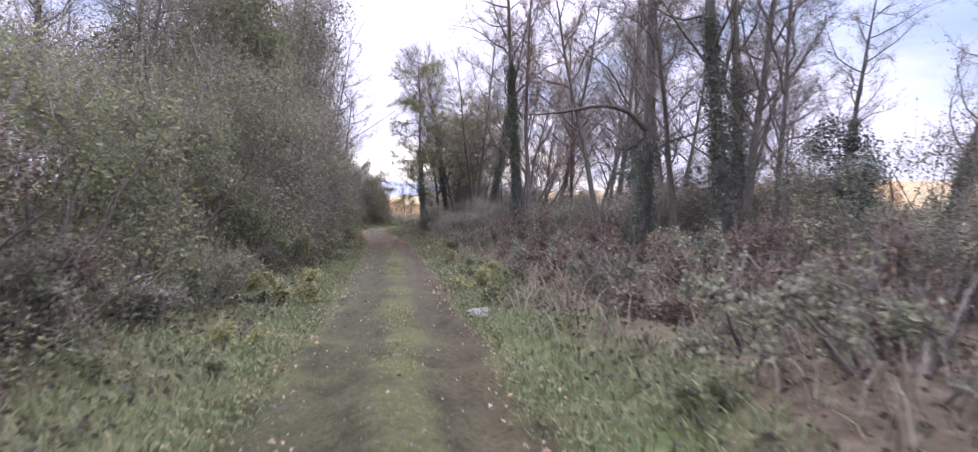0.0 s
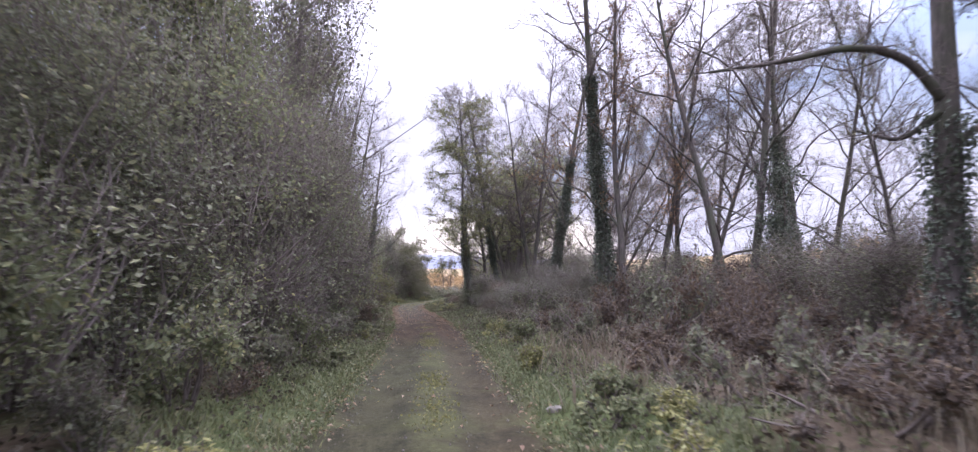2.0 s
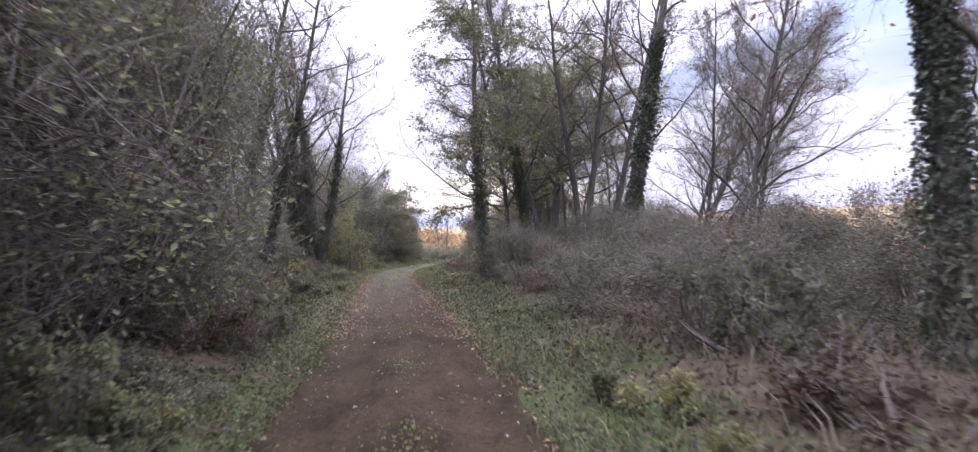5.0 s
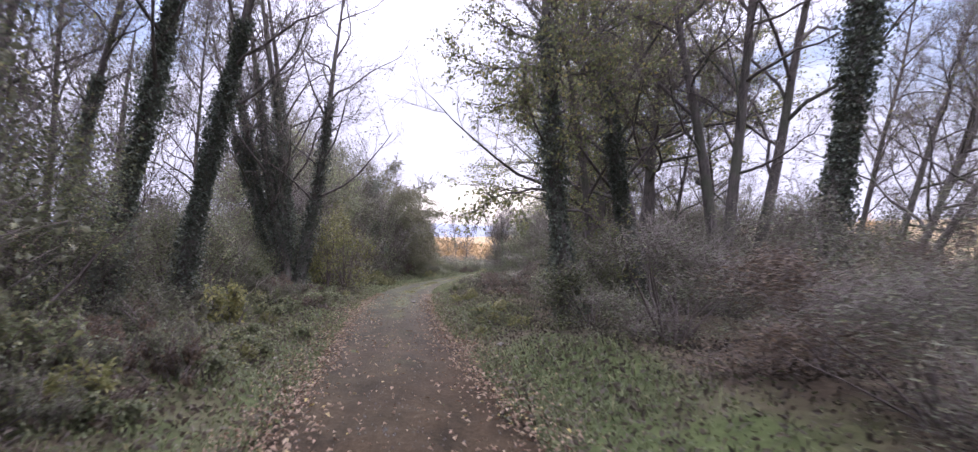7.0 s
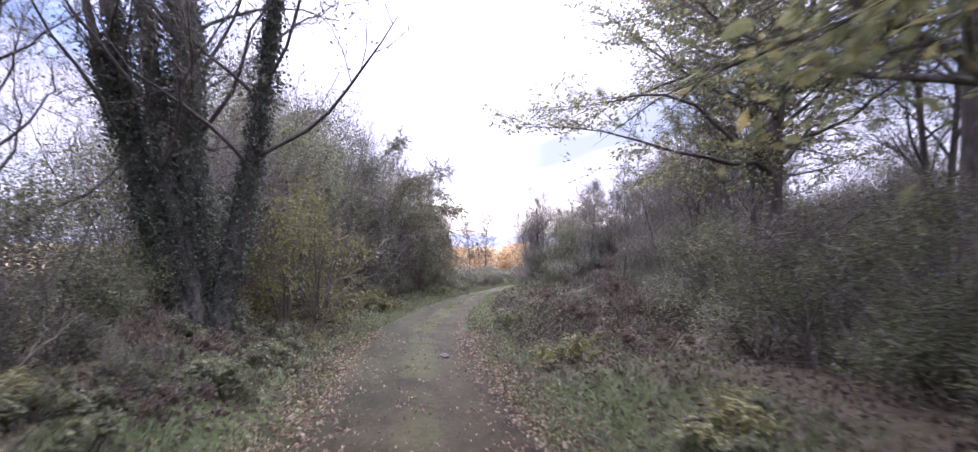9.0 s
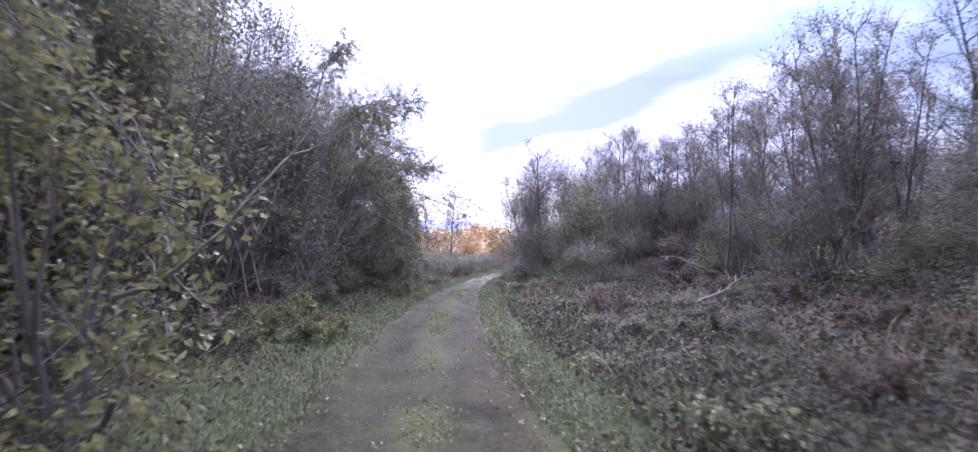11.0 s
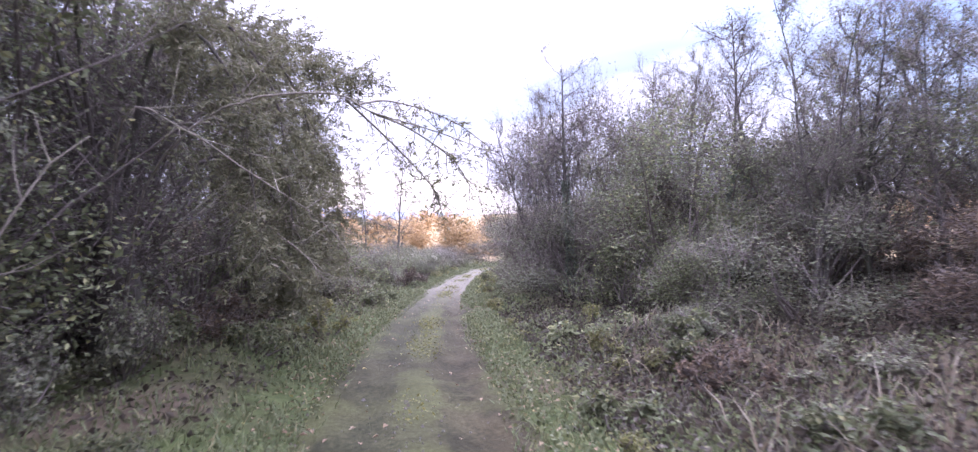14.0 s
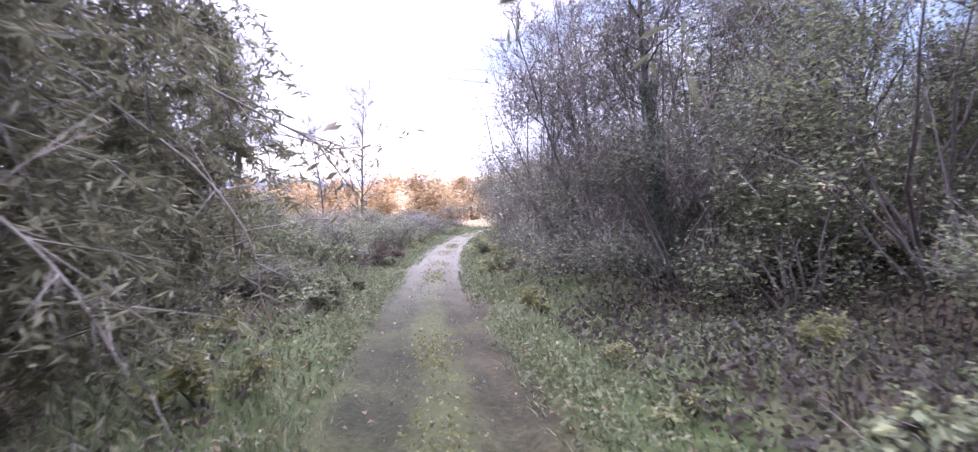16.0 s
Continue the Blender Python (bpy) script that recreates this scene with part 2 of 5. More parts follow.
def track_material():
    """Packed earth: two worn ruts, a mossy middle, redder soil where the leaves lie, stones and damp patches; the far
    end is painted sunlit.
    """
    m, n, l, b = surface("packed_earth_track", 0.95)
    uv, sep = n.new("ShaderNodeUVMap"), n.new("ShaderNodeSeparateXYZ")
    uv.uv_map = "along"
    l.new(uv.outputs["UV"], sep.inputs["Vector"])
    fine, mid, wide = noise_of(n, l, 22.0, 8.0, 0.7), noise_of(n, l, 2.6, 6.0, 0.65), noise_of(n, l, 0.4, 4.0)
    grey = ramp(n, [(0.28, (0.016, 0.0168, 0.008)), (0.46, (0.032, 0.0325, 0.016)), (0.6, (0.05, 0.05, 0.026)), (0.78, (0.09, 0.085, 0.052))])
    red = ramp(n, [(0.28, (0.021, 0.0125, 0.0072)), (0.46, (0.041, 0.0265, 0.0162)), (0.6, (0.061, 0.041, 0.026)), (0.78, (0.1, 0.072, 0.05))])
    for r in (grey, red):
        l.new(fine.outputs["Fac"], r.inputs["Fac"])
    redness = n.new("ShaderNodeFloatCurve")
    pts = redness.mapping.curves[0].points
    pts[0].location, pts[1].location = (0.0, 0.06), (1.0, 0.05)
    for p in ((0.34, 0.12), (0.39, 0.85), (0.5, 0.7), (0.57, 0.1)):
        pts.new(*p)
    redness.mapping.update()
    l.new(sep.outputs["Y"], redness.inputs["Value"])
    rw = n.new("ShaderNodeMath")
    rw.operation, rw.use_clamp = "MULTIPLY_ADD", True
    l.new(wide.outputs["Fac"], rw.inputs[0])
    rw.inputs[1].default_value = 0.8
    half = n.new("ShaderNodeMath")
    half.operation = "SUBTRACT"
    l.new(redness.outputs["Value"], half.inputs[0])
    half.inputs[1].default_value = 0.4
    l.new(half.outputs["Value"], rw.inputs[2])
    earth = mixed(n, l, rw.outputs["Value"], grey.outputs["Color"], red.outputs["Color"])
    # the right rut is browner, and damp dark patches lie over both
    rightness = n.new("ShaderNodeMapRange")
    rightness.inputs["From Min"].default_value, rightness.inputs["From Max"].default_value = 0.5, 0.8
    rightness.inputs["To Max"].default_value = 0.42
    l.new(sep.outputs["X"], rightness.inputs["Value"])
    earth = mixed(n, l, rightness.outputs["Result"], earth, red.outputs["Color"])
    damp_n = noise_of(n, l, 1.3, 7.0, 0.7, (1.6, 0.5, 1))
    damp = ramp(n, [(0.38, (0.48, 0.48, 0.43)), (0.5, (0.8, 0.8, 0.74)), (0.64, (1.08, 1.06, 0.97))])
    l.new(damp_n.outputs["Fac"], damp.inputs["Fac"])
    earth = mixed(n, l, 1.0, earth, damp.outputs["Color"], "MULTIPLY")
    # moss and low grass between the ruts
    across = n.new("ShaderNodeFloatCurve")
    pts = across.mapping.curves[0].points
    pts[0].location, pts[1].location = (0.0, 1.1), (1.0, 1.1)
    for p in ((0.08, 0.75), (0.2, 0.25), (0.34, 0.18), (0.44, 0.62), (0.56, 0.76), (0.66, 0.22), (0.82, 0.2), (0.92, 0.7)):
        pts.new(*p)
    across.mapping.update()
    l.new(sep.outputs["X"], across.inputs["Value"])
    mossy = n.new("ShaderNodeMath")
    mossy.operation = "ADD"
    # the moss comes and goes along the track, and is missing where the fallen leaves lie thick
    along_n = noise_of(n, l, 0.55, 5.0, 0.6, (0.4, 1.0, 1.0))
    patchy = n.new("ShaderNodeMapRange")
    patchy.inputs["From Min"].default_value, patchy.inputs["From Max"].default_value = 0.4, 0.62
    patchy.inputs["To Min"].default_value, patchy.inputs["To Max"].default_value = -0.1, 0.62
    l.new(along_n.outputs["Fac"], patchy.inputs["Value"])
    bare = n.new("ShaderNodeMath")
    bare.operation = "MULTIPLY_ADD"
    l.new(redness.outputs["Value"], bare.inputs[0])
    bare.inputs[1].default_value = -0.9
    l.new(patchy.outputs["Result"], bare.inputs[2])
    both = n.new("ShaderNodeMath")
    both.operation = "ADD"
    l.new(across.outputs["Value"], both.inputs[0])
    l.new(bare.outputs["Value"], both.inputs[1])
    l.new(both.outputs["Value"], mossy.inputs[0])
    half_mid = n.new("ShaderNodeMath")
    half_mid.operation = "MULTIPLY"
    half_mid.inputs[1].default_value = 1.1
    l.new(mid.outputs["Fac"], half_mid.inputs[0])
    l.new(half_mid.outputs["Value"], mossy.inputs[1])
    edge = ramp(n, [(0.54, (0, 0, 0)), (0.84, (0.85, 0.85, 0.85))])
    scale = n.new("ShaderNodeMath")
    scale.operation = "MULTIPLY"
    scale.inputs[1].default_value = 0.5
    l.new(mossy.outputs["Value"], scale.inputs[0])
    l.new(scale.outputs["Value"], edge.inputs["Fac"])
    moss = ramp(n, [(0.3, (0.032, 0.035, 0.012)), (0.55, (0.06, 0.063, 0.024)), (0.75, (0.1, 0.1, 0.042))])
    l.new(fine.outputs["Fac"], moss.inputs["Fac"])
    base = mixed(n, l, edge.outputs["Color"], earth, moss.outputs["Color"])
    # sunlight on the far end, past the wood, painted in as paler gravel
    sunlit_gravel = ramp(n, [(0.3, (0.08, 0.07, 0.053)), (0.5, (0.13, 0.116, 0.09)), (0.75, (0.21, 0.19, 0.155))])
    l.new(fine.outputs["Fac"], sunlit_gravel.inputs["Fac"])
    sunlit_end = n.new("ShaderNodeMapRange")
    sunlit_end.inputs["From Min"].default_value, sunlit_end.inputs["From Max"].default_value = 0.75, 0.81
    sunlit_end.inputs["To Max"].default_value = 0.8
    l.new(sep.outputs["Y"], sunlit_end.inputs["Value"])
    l.new(mixed(n, l, sunlit_end.outputs["Result"], base, sunlit_gravel.outputs["Color"]), b.inputs["Base Color"])
    bumped(n, l, b, mixed(n, l, 0.5, fine.outputs["Color"], mid.outputs["Color"]), 0.9, 0.05)
    return m


def plain_rough(name, stops, scale, rough=0.95, bump=0.4):
    m, n, l, b = surface(name, rough)
    t = noise_of(n, l, scale, 6.0)
    r = ramp(n, stops)
    l.new(t.outputs["Fac"], r.inputs["Fac"])
    l.new(r.outputs["Color"], b.inputs["Base Color"])
    bumped(n, l, b, t.outputs["Fac"], bump)
    return m


GROUND, TRACK = ground_material(), track_material()
STONE = plain_rough("pale_field_stone", [(0.3, (0.1, 0.09, 0.075)), (0.7, (0.22, 0.2, 0.17))], 9.0)
PEBBLE = leaf_material("track_pebbles", [(0.0, (0.08, 0.07, 0.055)), (0.6, (0.13, 0.115, 0.095)), (1.0, (0.2, 0.185, 0.16))], 0.0, 0.9)
CLOD = plain_rough("mossy_earth", [(0.3, (0.05, 0.045, 0.028)), (0.7, (0.12, 0.105, 0.06))], 12.0)
# blue-grey carries the distance haze in the hills' own colour
HILL = plain_rough("haze_painted_hill", [(0.3, (0.15, 0.165, 0.21)), (0.7, (0.2, 0.215, 0.26))], 0.004)


# ---- mesh helpers ----
class Shape:
    """Gathers vertices and faces, then becomes one mesh."""

    def __init__(self):
        self.v, self.f, self.count = [], [], 0

    def add(self, verts, faces):
        verts = np.asarray(verts, float)
        self.v.append(verts)
        self.f += [tuple(int(i) + self.count for i in face) for face in faces]
        self.count += len(verts)

    def quads(self, verts):
        """verts: n x 4 x 3, one quad each."""
        n = len(verts)
        if not n:
            return
        self.v.append(verts.reshape(-1, 3))
        self.f += (np.arange(4 * n).reshape(-1, 4) + self.count).tolist()
        self.count += 4 * n

    def tube(self, points, radii, sides=6):
        points = [Vector(p) for p in points]
        rings, n = [], len(points)
        for i, p in enumerate(points):
            d = (points[min(i + 1, n - 1)] - points[max(i - 1, 0)]).normalized()
            a = d.cross(Vector((0.31, 0.93, 0.19))).normalized()
            c = d.cross(a)
            for k in range(sides):
                t = 2 * math.pi * k / sides
                rings.append(p + (a * math.cos(t) + c * math.sin(t)) * radii[i])
        faces = [(i * sides + k, i * sides + (k + 1) % sides, (i + 1) * sides + (k + 1) % sides, (i + 1) * sides + k)
                 for i in range(n - 1) for k in range(sides)]
        self.add([tuple(r) for r in rings], faces)

    def spikes(self, base, tip, radius):
        """Thin three-sided twigs from base to tip (n x 3 each)."""
        n = len(base)
        if not n:
            return
        d = tip - base
        d /= np.linalg.norm(d, axis=1)[:, None] + 1e-9
        a = np.cross(d, (0.31, 0.93, 0.19))
        a /= np.linalg.norm(a, axis=1)[:, None] + 1e-9
        c = np.cross(d, a)
        r = np.broadcast_to(np.asarray(radius, float), (n,))[:, None]
        ring = [base + (a * math.cos(t) + c * math.sin(t)) * r for t in (0, 2.094, 4.189)]
        v = np.stack([*ring, tip], 1).reshape(-1, 3)
        o = np.arange(n)[:, None] * 4 + self.count
        f = np.concatenate([o + (0, 1, 3), o + (1, 2, 3), o + (2, 0, 3)])
        self.v.append(v)
        self.f += f.tolist()
        self.count += 4 * n

    def mesh(self, name, material, smooth=True):
        me = bpy.data.meshes.new(name)
        if self.v:
            me.from_pydata(np.concatenate(self.v).tolist(), [], self.f)
        me.materials.append(material)
        me.polygons.foreach_set("use_smooth", [smooth] * len(me.polygons))
        me.update()
        return me


def unit(v):
    return v / (np.linalg.norm(v, axis=-1, keepdims=True) + 1e-9)


def leaves(shape, rng, at, size, aspect=0.5, droop=0.3):
    """A folded pointed leaf at every place."""
    n = len(at)
    if not n:
        return
    d = unit(rng.normal(size=(n, 3)) * (1, 1, 0.6) - (0, 0, droop))
    s = unit(np.cross(d, rng.normal(size=(n, 3))))
    up = np.cross(s, d)
    ln = (size * rng.uniform(0.6, 1.35, n))[:, None]
    w = ln * aspect * 0.5
    mid = at + d * ln * 0.45
    shape.quads(np.stack([at, mid + s * w + up * w * 0.35, at + d * ln, mid - s * w + up * w * 0.35], 1))


def part(name, me, parent, label=""):
    ob = new(name, me)
    ob.parent = parent
    return tagged(ob, label) if label else ob


def thing(name, label, category, group="", kind=""):
    return tagged(new(name), label, category, group, kind)


def limb(rng, start, way, length, n, wander, rise):
    pts, d, p = [np.array(start, float)], unit(np.array(way, float)), np.array(start, float)
    for _ in range(n):
        d = unit(d + rng.normal(size=3) * wander + (0, 0, rise))
        p = p + d * length / n
        pts.append(p)
    return pts


def smooth_path(points, n=14):
    """A rounded line through a few points."""
    p = [Vector(q) for q in points]
    p = [p[0] * 2 - p[1], *p, p[-1] * 2 - p[-2]]
    out = []
    for k in range(1, len(p) - 2):
        for j in range(n // (len(p) - 3) + 1):
            t = j / (n // (len(p) - 3) + 1)
            a, b, c, d = p[k - 1:k + 3]
            out.append(0.5 * (2 * b + (c - a) * t + (2 * a - 5 * b + 4 * c - d) * t * t + (3 * b - a - 3 * c + d) * t ** 3))
    return [np.array(q) for q in (*out, p[-2])]


# ---- plants ----
def tree(name, label, seed, height, girth, stems=((0, 0, 1.0),), first=0.35, limbs=10, limb_len=0.3, limb_up=0.6, flat=0.0,
         subs=7, twigs=8, leaf_mat=None, leaf_n=0, leaf_size=0.07, ivy=0.0, ivy_n=0, bend=0.035, reach=9.0, level=0.0):
    """A tapered, slightly crooked trunk (or several from one foot), limbs, branches, twigs, and leaves or ivy where it has them.
    stems: lean sideways, lean ahead, and height share of each; flat: how the limbs droop; level: how flat their sprays lie."""
    rng = np.random.default_rng(seed)
    base = thing(name, label, "tree")
    branch_s, leaf_s = Shape(), Shape()
    ends = []
    for k, (lx, ly, share) in enumerate(stems):
        trunk_s = Shape()
        h = height * share
        off = np.array([rng.normal() * 0.26 + lx * 0.8, rng.normal() * 0.26, 0]) * (len(stems) > 1)
        pts = limb(rng, off - (0, 0, 0.25), (lx, ly, 1), h, 14, bend, 0.03)
        r0 = girth * (0.75 + 0.25 * share)
        rad = [r0 * (1.4 if i == 0 else 1.0) * (1 - 0.95 * (i / 14) ** 0.9) + 0.006 for i in range(15)]
        trunk_s.tube(pts, rad, 9)
        trunk = part("trunk", trunk_s.mesh("trunk", BARK), base)
        if ivy:
            ivy_s = Shape()
            m = int(3.0 * ivy_n / len(stems))
            f = rng.random(m) ** 0.8 * ivy * 14
            i = np.minimum(f.astype(int), 13)
            p = np.array(pts)[i] + (np.array(pts)[i + 1] - np.array(pts)[i]) * (f - i)[:, None]
            a = rng.uniform(0, 2 * math.pi, m)
            q = np.array(rad)[i] * 1.0 + np.abs(rng.normal(size=m)) * (0.075 + 0.05 * np.sin(f * 2.1 + seed))
            leaves(ivy_s, rng, p + np.stack([np.cos(a) * q, np.sin(a) * q, rng.normal(size=m) * 0.1], 1), 0.06, 0.85)
            part("ivy", ivy_s.mesh("ivy", LEAF_IVY, False), trunk, "dark green climbing ivy")
        for j in range(limbs):
            f = (first + (0.97 - first) * (j + rng.random() * 0.8) / limbs) * 14
            i = min(int(f), 13)
            p = pts[i] + (pts[i + 1] - pts[i]) * (f - i)
            a = j * 2.4 + rng.random() + k
            length = height * limb_len * (1.15 - 0.75 * f / 14) * rng.uniform(0.6, 1.3)
            length = min(length, reach * rng.uniform(0.75, 1.0))
            way = (math.cos(a), math.sin(a), limb_up * rng.uniform(0.5, 1.5))
            lp = limb(rng, p, way, length, 7, 0.2, 0.05 - flat)
            r = min(rad[i] * 0.5, 0.01 + length * 0.009)
            limb_s = Shape()
            limb_s.tube(lp, [r * (1 - 0.88 * q / 7) + 0.003 for q in range(8)], 5)
            part("limb", limb_s.mesh("limb", BARK), base)
            for s in range(subs):
                g = 0.15 + 0.85 * (s + rng.random()) / subs
                q = min(int(g * 7), 6)
                sp = lp[q] + (lp[q + 1] - lp[q]) * (g * 7 - q)
                sl = length * rng.uniform(0.25, 0.6) * (1.2 - 0.6 * g)
                sw = unit(lp[q + 1] - lp[q]) + rng.normal(size=3) * 0.65 * (1, 1, 1 - level) + (0, 0, 0.25 * (1 - level) - 2 * flat)
                bp = limb(rng, sp, sw, sl, 3, 0.22, 0.04 - flat)
                branch_s.tube(bp, [0.009, 0.0075, 0.005, 0.002], 3)
                for _ in range(twigs):
                    u = rng.random() * 3
                    q = min(int(u), 2)
                    ends.append((bp[q] + (bp[q + 1] - bp[q]) * (u - q), unit(bp[q + 1] - bp[q])))
    e = np.array([x[0] for x in ends])
    d = unit(np.array([x[1] for x in ends]) + rng.normal(size=e.shape) * (0.55, 0.55, 0.55 * (1 - 0.8 * level)) + (0, 0, 0.15 * (1 - level) - flat))
    ln = rng.uniform(0.2, 0.75, len(e))[:, None] * (0.6 + height / 25)
    branch_s.spikes(e, e + d * ln, 0.005)
    fork = e + d * ln * 0.45
    d2 = unit(d + rng.normal(size=e.shape) * 0.5)
    branch_s.spikes(fork, fork + d2 * ln * 0.5, 0.004)
    fork = e + d * ln * 0.7
    d2 = unit(d + rng.normal(size=e.shape) * 0.6)
    branch_s.spikes(fork, fork + d2 * ln * 0.45, 0.004)
    tagged(part("twigwork", branch_s.mesh("twigwork", TWIG), base), kind="stuff")
    if leaf_n and leaf_mat:
        pick = rng.integers(0, len(e), leaf_n)
        at = e[pick] + d[pick] * ln[pick] * rng.random((leaf_n, 1)) + rng.normal(size=(leaf_n, 3)) * 0.06
        leaves(leaf_s, rng, at, leaf_size)
        part("crown", leaf_s.mesh("crown", leaf_mat, False), base)
    return base


def arching_tree():
    """A dark trunk with one long limb that arches out level over the scrub."""
    base = tree("arching_tree", "dark-trunked tree with a long level arching limb", 57, 13.5, 0.2, first=0.42, limbs=18, limb_len=0.3, limb_up=0.8, subs=9, twigs=11,
                leaf_mat=LEAF_DULL, leaf_n=2600, ivy=0.25, ivy_n=900, bend=0.02)
    q = np.random.default_rng(58)
    for points, r in ((((0, 0, 3.4), (-0.5, -0.1, 3.8), (-1.2, -0.15, 3.9), (-2.0, 0, 3.75), (-2.8, 0.2, 3.65)), 0.07),
                      (((0, 0, 2.7), (0.6, -0.1, 3.1), (1.4, 0, 3.4), (2.2, 0.1, 3.9)), 0.05),
                      (((0, 0, 3.2), (-0.4, 0.2, 2.9), (-0.9, 0.3, 3.0)), 0.04)):
        p = smooth_path(points)
        n = len(p)
        s = Shape()
        s.tube(p, [r * (1 - 0.8 * i / (n - 1)) + 0.004 for i in range(n)], 7)
        part("limb", s.mesh("limb", BARK), base, "long arching limb")
        t = Shape()
        for i in range(n // 3, n):
            for _ in range(3):
                b = limb(q, p[i], q.normal(size=3) * (0.8, 0.8, 0.5) + (0, 0, 0.35), q.uniform(0.4, 1.1), 4, 0.25, 0.03)
                t.tube(b, [0.012, 0.009, 0.007, 0.005, 0.002], 3)
        tagged(part("twigwork", t.mesh("twigwork", TWIG), base), kind="stuff")
    return base


def shrub(name, label, seed, radius, height, mat, core=700, outer=4200, leaf=0.075, aspect=0.5, lobes=12, sprigs=60, twiggy=350, low=0.05, category="bush", trunk=0.0):
    """A dense uneven bush: lobes of leaves round crooked stems, gaps between them and thin shoots on top."""
    rng = np.random.default_rng(seed)
    base = thing(name, label, category)
    wood, foliage = Shape(), Shape()
    c = []
    for k in range(lobes):
        a, q = rng.uniform(0, 2 * math.pi), math.sqrt(rng.random()) * radius * 0.72
        z = height * rng.uniform(low, 0.9) * (1 - 0.3 * (q / radius) ** 2)
        c.append((math.cos(a) * q, math.sin(a) * q, z, rng.uniform(0.28, 0.5) * min(radius, height * 0.6)))
    c = np.array(c)
    for x, y, z, r in c:
        p = limb(rng, (x * 0.15, y * 0.15, -0.15), (x * 0.6, y * 0.6, z), math.sqrt(x * x + y * y + z * z) * 1.05, 5, 0.16, 0.03)
        wood.tube(p, [0.03, 0.026, 0.021, 0.016, 0.011, 0.006], 5)
    i = rng.integers(0, lobes, twiggy)
    s = c[i, :3] + rng.normal(size=(twiggy, 3)) * c[i, 3:] * 0.3
    d = unit(rng.normal(size=(twiggy, 3)) + (0, 0, 0.45))
    wood.spikes(s, s + d * c[i, 3:] * rng.uniform(0.6, 1.5, (twiggy, 1)), 0.007)
    core = int(core * 1.9)
    i = rng.integers(0, lobes, core)
    at = c[i, :3] + unit(rng.normal(size=(core, 3))) * c[i, 3:] * (0.75 * rng.random((core, 1)) ** 0.5)
    leaves(foliage, rng, at[at[:, 2] > 0.05], leaf * 1.45, 0.6)
    i = rng.integers(0, lobes, outer)
    at = c[i, :3] + unit(rng.normal(size=(outer, 3))) * c[i, 3:] * (0.7 + 0.42 * rng.random((outer, 1)))
    leaves(foliage, rng, at[at[:, 2] > 0.03], leaf, aspect)
    if sprigs:
        top = c[c[:, 2].argsort()[lobes // 2:]]
        i = rng.integers(0, len(top), sprigs)
        s = top[i, :3] + rng.normal(size=(sprigs, 3)) * top[i, 3:] * 0.4
        d = unit(rng.normal(size=(sprigs, 3)) * (0.45, 0.45, 0.2) + (0, 0, 1))
        ln = rng.uniform(0.5, 1.3, (sprigs, 1)) * top[i, 3:] * 1.5
        wood.spikes(s, s + d * ln, 0.007)
        k = np.repeat(np.arange(sprigs), 7)
        leaves(foliage, rng, s[k] + d[k] * ln[k] * rng.uniform(0.45, 1.0, (len(k), 1)), leaf * 0.9, aspect)
    if trunk:
        tube = Shape()
        p = limb(rng, (0, 0, -0.2), (0.05, 0, 1), height * 0.8, 9, 0.07, 0.03)
        tube.tube(p, [trunk * (1.3 if i == 0 else 1) * (1 - 0.09 * i) for i in range(10)], 9)
        part("trunk", tube.mesh("trunk", BARK), base)
    tagged(part("twigwork", wood.mesh("twigwork", TWIG), base), kind="stuff")
    tagged(part("foliage", foliage.mesh("foliage", mat, False), base), kind="stuff")
    return base


# ---- the lie of the land ----
ROAD = [(-30, 0.0), (0, 0.0), (12, -0.02), (24, -0.11), (36, -0.4), (42, -0.8), (48, -1.26), (54, -1.62), (60, -1.82), (66, -1.66),
        (72, -1.08), (78, -0.3), (84, 0.65), (90, 1.85), (96, 3.3), (102, 4.9), (110, 7.6), (124, 15.0)]
_ry = np.arange(-30, 124.1, 0.5)
_rx = np.interp(_ry, [p[0] for p in ROAD], [p[1] for p in ROAD])
_rx = np.convolve(np.pad(_rx, 8, mode="edge"), np.ones(17) / 17, "valid")
HALF = 1.1


def halfwidth(y):
    """Half the width of the track: it narrows towards its far end."""
    return np.interp(y, [0, 58, 74, 82, 90, 120], [1.12, 1.12, 0.97, 0.84, 0.7, 0.66])


def middle(y):
    return float(np.interp(y, _ry, _rx))


def rise(x, y):
    """Height of the ground: a flat track, verges that swell at its sides, woodland floor, fields that climb."""
    q = abs(x - np.interp(y, _ry, _rx)) - halfwidth(y)
    verge = np.clip(q / 1.6, 0, 1)
    z = 0.22 * verge * verge * (3 - 2 * verge) - 0.06 * (q < 0.0)
    z = z + verge * (0.1 * np.sin(x * 1.3 + y * 0.7) + 0.07 * np.sin(y * 1.9 - x * 0.6)) * np.clip(1.5 - np.abs(x) / 60, 0.2, 1)
    # a low bank behind the wide verge on the right
    bank = np.clip((x - np.interp(y, _ry, _rx) - 3.2) / 4.5, 0, 1) * np.clip((y - 57) / 8, 0, 1) * np.clip((92 - y) / 8, 0, 1)
    z = z + 0.65 * bank * bank * (3 - 2 * bank)
    z = z + np.clip(x - 17, 0, 400) * 0.05 + np.clip(y - 126, 0, 500) * 0.032 + np.clip(-x - 14, 0, 300) * 0.02
    return z


